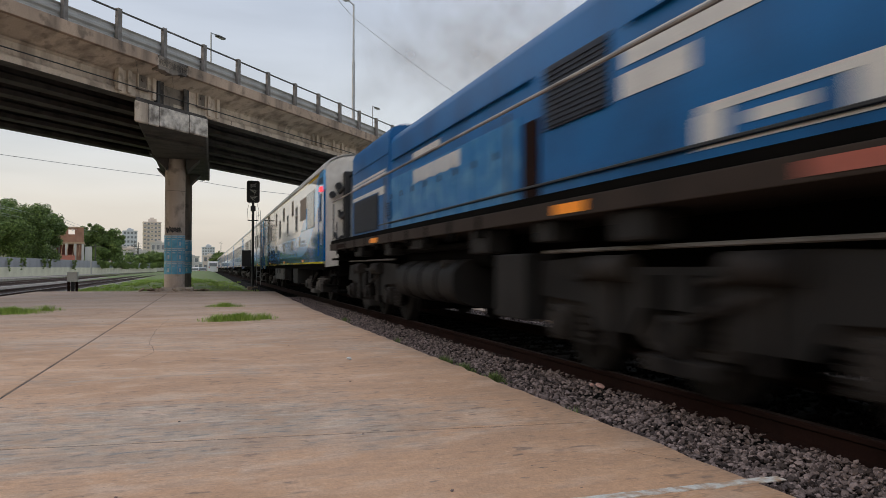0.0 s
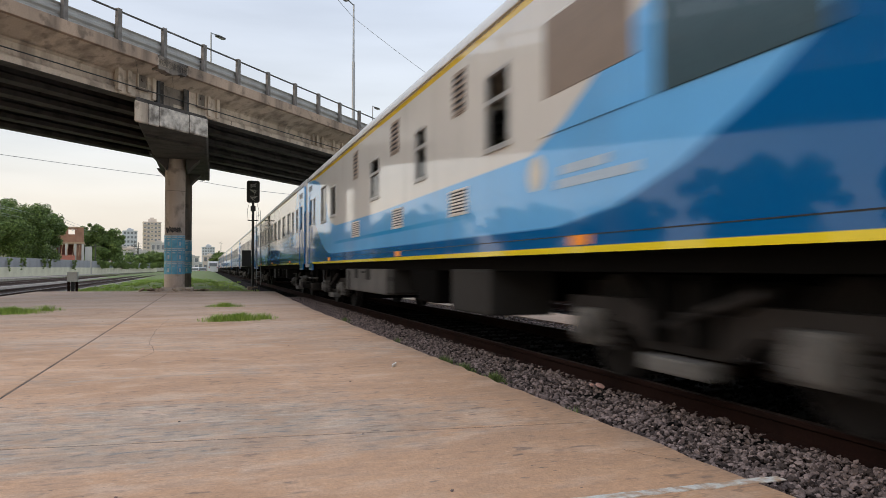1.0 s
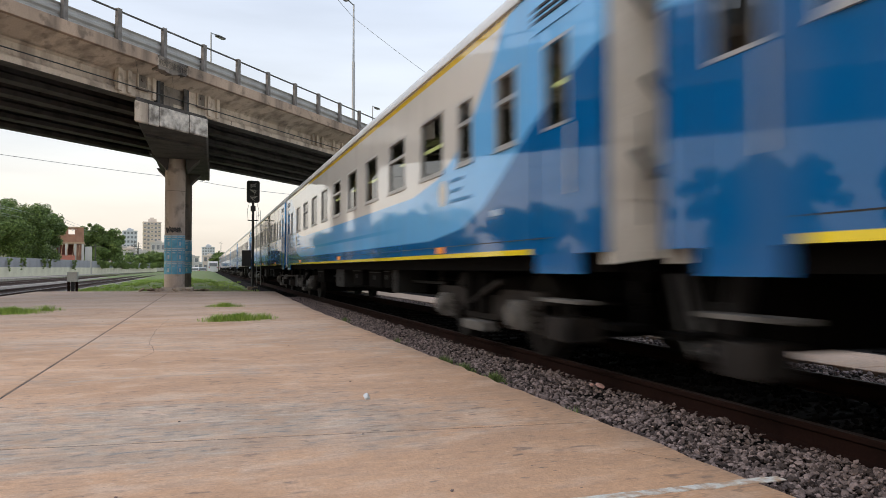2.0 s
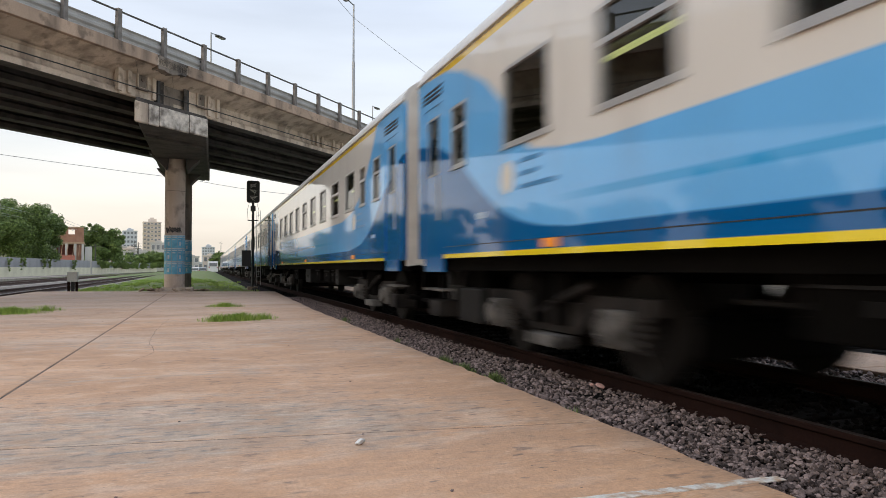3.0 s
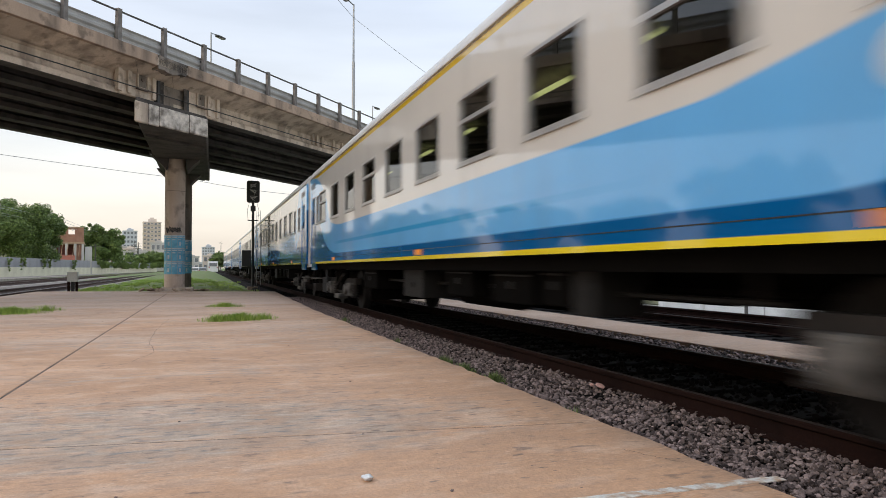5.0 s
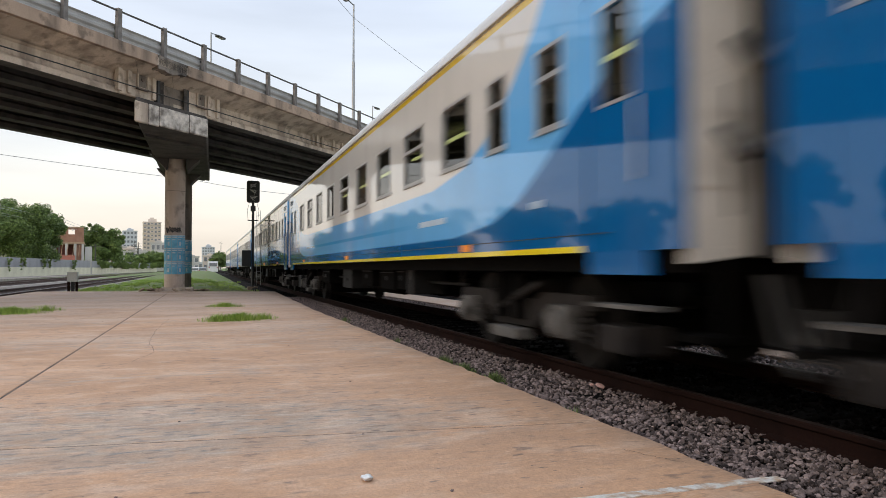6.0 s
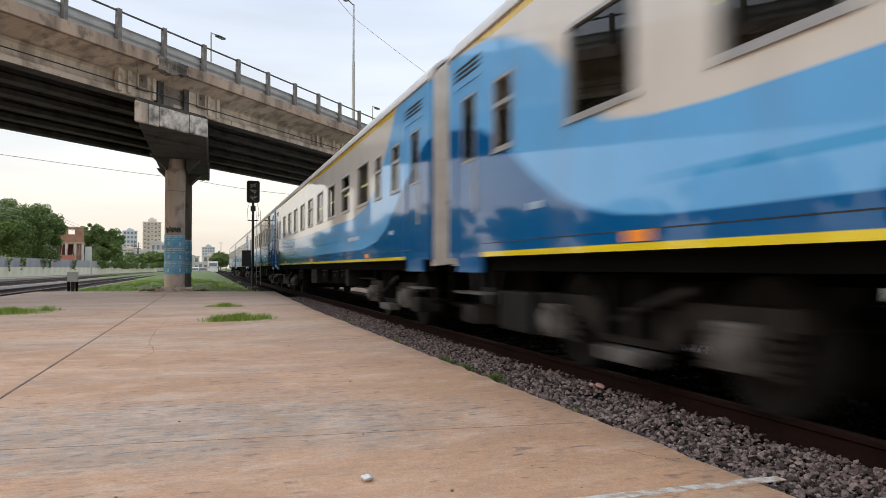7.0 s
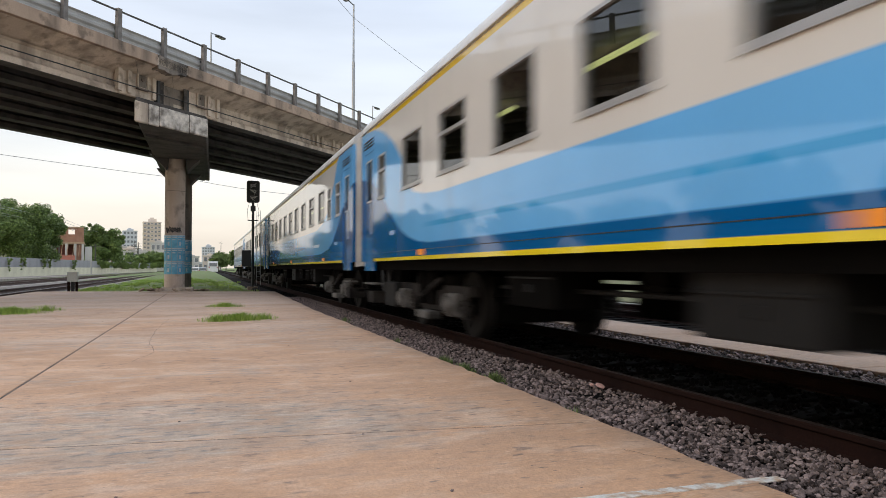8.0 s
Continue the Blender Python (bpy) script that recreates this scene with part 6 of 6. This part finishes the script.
def generator_coach():
    """The first coach: luggage and generator van with few windows, blanked panels and vents."""
    L = 21.65
    root = thing("generator_van", "cream and blue generator van with vents and blanked windows", "railway coach", "coaches of the train")
    wins = [(5.82, 6.50, 2.36, 3.22), (8.80, 9.36, 2.36, 3.12), (11.76, 12.52, 2.36, 3.12), (16.42, 17.18, 2.36, 3.12), (17.9, 18.8, 2.30, 3.28), (19.95, 20.3, 2.36, 3.12)]
    doors = [(0.18, 0.98), (20.6, 21.3)]
    coach_shell(root, L, GENPAINT, wins + [(a, b, 1.4 if a < 1 else 1.18, 3.30) for a, b in doors])
    for side in (-1, 1):
        for i, w in enumerate(wins):
            coach_window(root, side, *w, transom=i in (0, 1, 2))
        for a, b in doors:
            coach_door(root, side, a, b, GENPAINT, 1.4 if a < 1 else 1.0)
        part("blanked_panel", boxed(*sorted((side * 1.50, side * 1.512)), 1.75, 3.25, 2.27, 3.36, 0.01), PANELGREY, root, "dark blanked window panel")
        part("tan_panel", boxed(*sorted((side * 1.50, side * 1.512)), 3.45, 5.05, 2.27, 3.36, 0.01), GENPAINT, root)
        for y in (4.35, 10.4, 17.4):
            part("reflector", boxed(*sorted((side * 1.50, side * 1.515)), y - 0.15, y + 0.15, 1.245, 1.33, 0.006), ORANGE, root, "orange side reflector")
    part("vent_panel", boxed(-1.518, -1.512, 3.52, 4.98, 2.62, 3.33, 0.002), PANELTAN, root, "tan vent panel")
    for y0, y1, z0, z1 in ((7.15, 7.6, 2.97, 3.52), (10.35, 10.85, 2.97, 3.52), (13.7, 14.15, 2.95, 3.52)):
        louvre(root, y0, y1, z0, z1, PANELTAN, 7)
    for y0, y1 in ((7.1, 7.75), (10.1, 10.75), (13.55, 14.3)):
        louvre(root, y0, y1, 1.71, 2.04, ENDPAINT, 8)
    part("emblem", tube(bmesh.new(), (-1.50, 5.2, 1.95), (-1.504, 5.2, 1.95), 0.17, n=28), EMBLEM, root, "pale round emblem")
    for a, b, z in ((3.9, 4.7, 1.92), (3.5, 4.8, 1.80)):
        part("text_bar", boxed(-1.504, -1.50, a, b, z - 0.04, z + 0.04), FAINT, root, "pale lettering drawn as a bar")
    part("marker_lamp", boxed(-1.56, -1.49, 0.28, 0.44, 3.16, 3.30, 0.02), RED_LAMP, root, "lit red marker lamp")
    for x, z in ((-1.27, 3.05), (-1.02, 2.50), (-1.1, 3.3)):
        part("hose_coupling", tube(bmesh.new(), (x, -0.16, z), (x, 0.0, z), 0.09, n=12), BLACK, root, "dark round hose coupling")
    part("roof_rail", tube(bmesh.new(), (-1.05, 0.6, 4.22), (-1.05, 14, 4.22), 0.03, n=6), BLACK, root)
    for y0, y1, z0, mat in ((6.6, 8.0, 0.5, GREYBOX), (8.6, 9.6, 0.55, UNDER), (11.62, 15.55, 0.56, TANKGREY), (11.08, 11.58, 0.60, GREYBOX), (9.4, 10.0, 0.7, UNDER)):
        for side in (-1, 1):
            part("equipment_box", boxed(*sorted((side * 1.40, side * 0.6)), y0, y1, z0, 1.04, 0.03), mat, root, "dusty grey equipment box")
    for y0, y1, z0, z1 in ((14.2, 14.5, 0.84, 1.03), (12.95, 13.35, 0.82, 1.03), (13.45, 13.8, 0.95, 0.99), (15.05, 15.3, 0.58, 1.0), (11.1, 11.55, 0.82, 0.90)):
        part("hatch", boxed(-1.408, -1.398, y0, y1, z0, z1, 0.003), UNDERBOX, root, "dark hatch in the equipment box")
    for y in (3.4, 18.2):
        bogie(root, y, (-1.25, 1.25))
    return root


def locomotive():
    """A narrow-hood diesel locomotive running cab first; its rear stands at the larger y."""
    root = thing("diesel_locomotive", "grimy blue diesel locomotive with white stripes, hauling the train", "locomotive")
    hood = [(0.93, 1.74), (0.93, 3.60), (0.88, 3.74), (0.72, 3.85), (0.4, 3.91), (0, 3.92)]
    hood += [(-x, z) for x, z in hood[-2::-1]]
    part("hood", prism(bmesh.new(), hood, "y", 1.2, 14.1), LOCOBLUE, root, "long blue engine hood", True)
    rear = [(0.96, 1.74), (0.96, 3.80), (0.90, 3.94), (0.72, 4.02), (0, 4.04)]
    rear += [(-x, z) for x, z in rear[-2::-1]]
    part("radiator_hood", prism(bmesh.new(), rear, "y", 14.1, 17.95), LOCOBLUE, root, "taller blue radiator hood", True)
    cab = [(1.45, 1.74), (1.45, 3.5), (1.25, 3.85), (0.7, 4.02), (0, 4.06)]
    cab += [(-x, z) for x, z in cab[-2::-1]]
    part("cab", prism(bmesh.new(), cab, "y", -1.4, 1.2), LOCOBLUE, root, "blue driver's cab", True)
    for s in (-1, 1):
        part("cab_window", boxed(*sorted((s * 1.445, s * 1.46)), -0.9, 0.7, 2.75, 3.4, 0.005), DARKPANE, root)
    sill = bmesh.new()
    box(sill, -1.5, 1.5, -2.6, 18.2, 1.50, 1.66, 0.01)
    part("frame_sill", sill, SILL, root, "grimy brown frame sill")
    part("walkway", boxed(-1.49, 1.49, -2.5, 18.1, 1.661, 1.74), UNDER, root)
    part("centre_sill", boxed(-0.5, 0.5, -2.4, 18.0, 0.9, 1.5), UNDER, root)
    for s in (-1, 1):
        part("handrail", tube(bmesh.new(), (s * 1.46, 1.3, 2.73), (s * 1.46, 18.0, 2.73), 0.02, n=8), HANDRAIL, root, "worn pale walkway handrail")
        for k in range(4):
            part("stanchion", tube(bmesh.new(), (s * 1.46, 1.4 + k * 5.5, 1.7), (s * 1.46, 1.4 + k * 5.5, 2.68), 0.016, n=6), DARKSTEEL, root)
        part("conduit", tube(bmesh.new(), (s * 0.955, 1.4, 1.98), (s * 0.955, 17.6, 1.98), 0.018, n=6), BLACK, root)
        xo = s * 0.945
        for k in range(8):                                     # engine room doors
            y0 = 7.75 + k * 0.79
            d = part("hood_door", boxed(*sorted((s * 0.93, xo)), y0 + 0.02, y0 + 0.77, 1.84, 2.86, 0.004), FADED, root, "faded scuffed blue door")
            part("latch", boxed(*sorted((xo, s * 0.965)), y0 + 0.66, y0 + 0.71, 2.45, 2.55, 0.004), DARKSTEEL, d)
        for y0, y1, z0, z1 in ((7.4, 13.9, 3.22, 3.245), (14.2, 17.8, 3.42, 3.45), (1.4, 5.4, 3.22, 3.24)):
            part("rib", boxed(*sorted((s * 0.93, s * 0.975)), y0, y1, z0, z1), LOCOBLUE, root)
        g = part("intake_grille", boxed(*sorted((s * 0.93, s * 0.955)), 5.72, 7.05, 2.56, 3.26, 0.01), GRILLE, root, "dark intake grille")
        for k in range(12):
            part("slat", boxed(*sorted((s * 0.955, s * 0.967)), 5.76, 7.01, 2.59 + k * 0.054, 2.612 + k * 0.054), GRILLE, g)
        g = part("radiator_grille", boxed(*sorted((s * 0.96, s * 0.985)), 15.05, 17.65, 1.90, 2.68, 0.01), GRILLE, root, "dark radiator grille")
        for k in range(12):
            part("slat", boxed(*sorted((s * 0.985, s * 0.996)), 15.1, 17.6, 1.93 + k * 0.06, 1.955 + k * 0.06), GRILLE, g)
        part("recess", boxed(*sorted((s * 0.93, s * 0.95)), 7.2, 7.62, 1.85, 2.75), DARK_RUST, root, "rusty recess beside the grille")
        for y0, y1, z0, z1 in ((14.4, 17.93, 3.02, 3.07), (14.4, 17.93, 3.09, 3.14), (14.45, 17.93, 2.71, 2.79), (14.45, 15.0, 2.62, 2.71), (4.52, 5.54, 2.58, 2.80), (2.9, 5.5, 2.86, 3.06), (3.9, 4.85, 3.26, 3.42)):
            x0 = 0.962 if y0 > 14 else 0.932
            part("white_stripe", boxed(*sorted((s * x0, s * (x0 + 0.006))), y0, y1, z0, z1), LOCOWHITE, root, "dirty white stripe")
        for k in range(9):                                      # lettering drawn as blocks
            part("text_bar", boxed(*sorted((s * 0.944, s * 0.951)), 9.85 + k * 0.28, 10.07 + k * 0.28, 2.57 + 0.02 * (k % 2), 2.82), LOCOWHITE, root)
        for k in range(5):
            part("text_bar", boxed(*sorted((s * 0.944, s * 0.951)), 10.8 + k * 0.32, 11.09 + k * 0.32, 3.0, 3.14), LOCOWHITE, root)
        for y0, y1, z0, z1 in ((1.3, 4.5, 1.94, 2.0), (1.3, 4.45, 2.21, 2.28), (4.15, 4.5, 2.0, 2.21), (3.4, 3.95, 2.06, 2.15), (2.6, 3.1, 2.0, 2.21), (1.7, 2.3, 2.07, 2.15)):
            part("text_bar", boxed(*sorted((s * 0.931, s * 0.938)), y0, y1, z0, z1), LOCOWHITE, root, "large white lettering drawn as blocks")
        for y0, y1, m in ((5.2, 5.75, ORANGE), (12.85, 13.45, ORANGE), (16.2, 17.1, DARK_RUST), (1.6, 2.9, RUSTRED)):
            part("sill_marking", boxed(*sorted((s * 1.50, s * 1.506)), y0, y1, 1.53, 1.62), m, root)
        louvre(root, 13.95, 14.35, 2.08, 2.42, LOCOBLUE, 7, -0.966) if s < 0 else None
        part("fuel_tank_cap", tube(bmesh.new(), (s * 1.2, 9.4, 1.1), (s * 1.36, 9.4, 1.1), 0.07, n=10), DUSTY, root)
        part("step_well", box(box(boxed(*sorted((s * 1.1, s * 1.45)), 17.5, 18.2, 0.45, 0.50), *sorted((s * 1.1, s * 1.45)), 17.5, 18.2, 0.85, 0.90), *sorted((s * 1.1, s * 1.45)), 17.5, 18.2, 1.25, 1.30), UNDER, root)
        for y0, y1, z0 in ((12.1, 12.5, 1.28), (10.2, 10.9, 1.34), (7.5, 8.1, 1.22), (5.9, 6.3, 1.30), (4.4, 4.9, 1.26), (14.6, 15.3, 1.30)):
            part("sill_gear", boxed(*sorted((s * 1.15, s * 1.44)), y0, y1, z0, 1.5, 0.03), TANKDARK, root, "valve box under the sill, darkened for shade")
        for k in range(10):
            part("sill_gusset", boxed(*sorted((s * 1.40, s * 1.502)), 7.6 + k * 1.05, 7.72 + k * 1.05, 1.40, 1.655, 0.01), UNDER, root)
        part("air_pipe", tube(bmesh.new(), (s * 1.2, 8.2, 1.35), (s * 1.2, 12.4, 1.35), 0.05, n=8), UNDER, root)
        part("reservoir", tube(bmesh.new(), (s * 0.95, 8.3, 1.22), (s * 0.95, 12.0, 1.22), 0.16, n=14), UNDER, root, smooth=True)
    tank = [(1.40 * math.copysign(abs(math.cos(radians(a))) ** 0.55, math.cos(radians(a))), 0.86 + 0.38 * math.copysign(abs(math.sin(radians(a))) ** 0.7, math.sin(radians(a)))) for a in range(0, 360, 12)]
    part("fuel_tank", prism(bmesh.new(), tank, "y", 8.9, 11.9), TANKDARK, root, "grimy fuel tank, darkened for the shade around it", True)
    for y in (9.6, 10.4, 11.2):
        part("tank_band", prism(bmesh.new(), [(p * 1.008, 0.86 + (q - 0.86) * 1.02) for p, q in tank], "y", y, y + 0.05), UNDER, root)
    for s in (-1, 1):
        part("locker", boxed(*sorted((s * 1.05, s * 1.42)), 6.55, 7.35, 0.52, 1.20, 0.02), TANKDARK, root, "grey equipment locker")
    for y in (14.75, 15.7, 16.7, 3.2):
        part("roof_fan", tube(bmesh.new(), (0, y, 3.8), (0, y, 4.12 if y > 10 else 3.98), 0.46, n=24), DARKSTEEL, root)
    part("exhaust_stack", boxed(-0.25, 0.25, 9.6, 10.3, 3.80, 4.02, 0.03), BLACK, root)
    for y in (4.3, 14.6):
        b = bogie(root, y, (-1.75, 0.0, 1.75), "three_axle_bogie", DUSTY)
        for s in (-1, 1):
            plate = [(-2.35, 0.78), (-2.2, 1.12), (-1.2, 1.16), (-0.9, 1.06), (0.9, 1.06), (1.2, 1.16), (2.2, 1.12), (2.35, 0.78), (1.35, 0.74), (1.15, 0.52), (0.65, 0.52), (0.45, 0.74),
                     (-0.45, 0.74), (-0.65, 0.52), (-1.15, 0.52), (-1.35, 0.74)]
            part("bogie_plate", prism(bmesh.new(), [(y + p, q) for p, q in plate], "x", *sorted((s * 1.18, s * 1.24))), TANKDARK, b, "grey cast bogie side")
            for d in (-0.88, 0.88):
                part("brake_cylinder", tube(tube(bmesh.new(), (s * 1.28, y + d - 0.28, 1.05), (s * 1.28, y + d + 0.28, 1.05), 0.11, n=14), (s * 1.28, y + d, 1.05), (s * 1.28, y + d + 0.55, 0.95), 0.03, n=6), DUSTY, b, "dusty brake cylinder", True)
                part("brake_lever", boxed(*sorted((s * 1.26, s * 1.30)), y + d - 0.05, y + d + 0.05, 0.40, 0.95), DUSTY, b)
            # Pale pipe added as the thin highlight along the bogie's top edge.
            part("sand_pipe", tube(bmesh.new(), (s * 1.30, y - 2.3, 1.21), (s * 1.30, y + 2.0, 1.21), 0.018, n=6), PALEDUST, b, "pale pipe, drawn for the highlight along the bogie")
    part("rear_coupler", box(tube(bmesh.new(), (0, 18.0, 0.80), (0, 18.9, 0.80), 0.1, n=10), -0.2, 0.2, 18.5, 18.9, 0.62, 0.98), UNDER, root)
    part("rear_bulkhead", boxed(-1.3, 1.3, 18.0, 18.12, 0.6, 1.5, 0.03), UNDER, root)
    part("front_bulkhead", boxed(-1.3, 1.3, -2.5, -2.4, 0.4, 1.5, 0.03), UNDER, root)
    return root


RUSTRED = surface("faded_red_paint", (0.28, 0.07, 0.045), 0.6, dark=(0.13, 0.06, 0.045), scale=4)
ENGINE = locomotive()
VAN = generator_coach()
COACHES = [coach(STANDARD, True, True), None, coach(SALOON, True, False), coach(STANDARD, False, False)]
COACHES[1] = copy_thing(COACHES[0], pose(0, 0, 0))
for k in range(4):
    COACHES.append(copy_thing(COACHES[3], pose(0, 0, 0)))


# ---- small things on the ground ----
def scrap():
    """A crumpled scrap of white plastic that the wind rolls over the platform."""
    bm = bmesh.new()
    bmesh.ops.create_icosphere(bm, subdivisions=3, radius=0.032)
    for v in bm.verts:
        v.co *= 0.9 + 0.38 * noise.noise(v.co * 40)
        v.co.z *= 0.55
    return tagged(part("plastic_scrap", bm, WHITEPAINT), "crumpled scrap of white plastic blown over the platform", "litter")


SCRAP = scrap()
for x, y, s in ((3.47, 5.84, 0.11), (3.42, 5.9, 0.07)):
    ob = part("paper_scrap", pebble(300 + int(x * 100)), surface("pink_paper", (0.62, 0.36, 0.30), 0.8))
    ob.matrix_basis = pose(x, y, -0.04, 20, 10, 40) @ Matrix.Diagonal((s * 1.3, s, s * 0.8, 1))
    tagged(ob, "crumpled pinkish paper scrap on the ballast", "litter")
for i in range(70):
    x, y = RNG.uniform(-6, 2.4), 2.6 + 24 * RNG.random() ** 1.6
    s = RNG.uniform(0.008, 0.022)
    ob = part("pebble", pebble(400 + i % 7), STONE)
    ob.matrix_basis = pose(x, y, s * 0.25, RNG.uniform(-20, 20), 0, RNG.uniform(0, 360)) @ Matrix.Scale(s, 4)
    tagged(ob, "small dark pebble lying on the platform", "pebble", "pebbles on the platform")


# ---- exhaust smoke: thin shells that drift off ----
def smoke_material():
    mat = bpy.data.materials.new("exhaust_haze")
    mat.use_nodes = True
    n, l = mat.node_tree.nodes, mat.node_tree.links
    n.remove(n["Principled BSDF"])
    clear, grey, mix = n.new("ShaderNodeBsdfTransparent"), n.new("ShaderNodeBsdfDiffuse"), n.new("ShaderNodeMixShader")
    grey.inputs[0].default_value = (0.44, 0.40, 0.37, 1)
    co = n.new("ShaderNodeTexCoord").outputs["Object"]
    span = n.new("ShaderNodeVectorMath")
    span.operation = "LENGTH"
    l.new(co, span.inputs[0])
    thin = maths(n, l, "MULTIPLY", ranged(n, l, span.outputs["Value"], 0.95, 0.1), ranged(n, l, noise_node(n, l, co, 1.6, 5), 0.32, 0.66, 0.0, 0.55))
    l.new(thin, mix.inputs[0])
    l.new(clear.outputs[0], mix.inputs[1]), l.new(grey.outputs[0], mix.inputs[2])
    l.new(mix.outputs[0], n["Material Output"].inputs[0])
    return mat


HAZE = smoke_material()
SMOKE = thing("exhaust_smoke", "thin brownish-grey diesel smoke drifting above the locomotive", "smoke", m=pose(6.6, 13.5, 5.6))
for k, (x, y, z, r) in enumerate(((-0.3, 0.0, 0.3, 2.2), (0.3, 4.0, 1.3, 3.0), (0.0, 9.0, 2.6, 4.0))):
    bm = bmesh.new()                                         # a billowing, bent veil
    n = 18
    grid = [[bm.verts.new(((i / n - 0.5) * 2, 0.5 * noise.noise((i / n * 2, j / n * 2, k * 5)) - 0.4 * abs(i / n - 0.5), (j / n - 0.5) * 2)) for i in range(n + 1)] for j in range(n + 1)]
    for j in range(n):
        for i in range(n):
            bm.faces.new((grid[j][i], grid[j][i + 1], grid[j + 1][i + 1], grid[j + 1][i]))
    p = part("puff", bm, HAZE, SMOKE, smooth=True)
    p.matrix_basis = pose(x, y, z, 0, 15 * k, -12 + 8 * k) @ Matrix.Scale(r, 4)
    p.visible_shadow = False


# ---- everything that moves ----
def motions():
    def gone(t):                                             # metres run since the start
        return 18.315 * t + 0.05 * t * t

    def run(ob, y0):
        walk(ob, [(0.5 * i, pose(TRACK_X, y0 - gone(0.5 * i), 0)) for i in range(17)])
    run(ENGINE, 0.05)
    run(VAN, 19.34)
    for k, ob in enumerate(COACHES):
        run(ob, 19.34 + 22.46 + 24.62 * k)
    for vehicle in (ENGINE, VAN, *COACHES):
        for ob in vehicle.children_recursive:
            if ob.name.split(".")[0] == "wheelset":
                y, z = ob.location.y, ob.location.z
                walk(ob, [(i / FPS, pose(0, y, z, math.degrees(gone(i / FPS) / WHEEL) % 360)) for i in range(241)])
    rows = [(0.0, 1.55, 8.1, 0), (0.3, 1.71, 7.88, 40), (0.9, 1.92, 7.50, 110), (1.4, 1.56, 6.76, 180), (2.1, 1.18, 5.45, 250), (2.8, 0.91, 4.37, 310), (3.2, 0.85, 4.09, 345),
            (3.5, 0.82, 3.95, 355), (4.5, 0.77, 3.49, 360), (5.2, 0.757, 3.475, 360), (7.4, 0.757, 3.475, 360), (7.5, 0.775, 3.43, 380), (7.6, 0.81, 3.36, 420), (7.7, 0.842, 3.17, 470), (7.85, 0.90, 2.70, 540), (8.0, 0.96, 2.15, 610)]
    walk(SCRAP, [(t, pose(x, y, 0.02, a, 0, 0.2 * a)) for t, x, y, a in rows])
    walk(SMOKE, [(0.0, pose(6.6, 13.5, 5.6)), (1.0, pose(6.6, 7, 9.5)), (8.0, pose(6.6, -40, 36))])


motions()
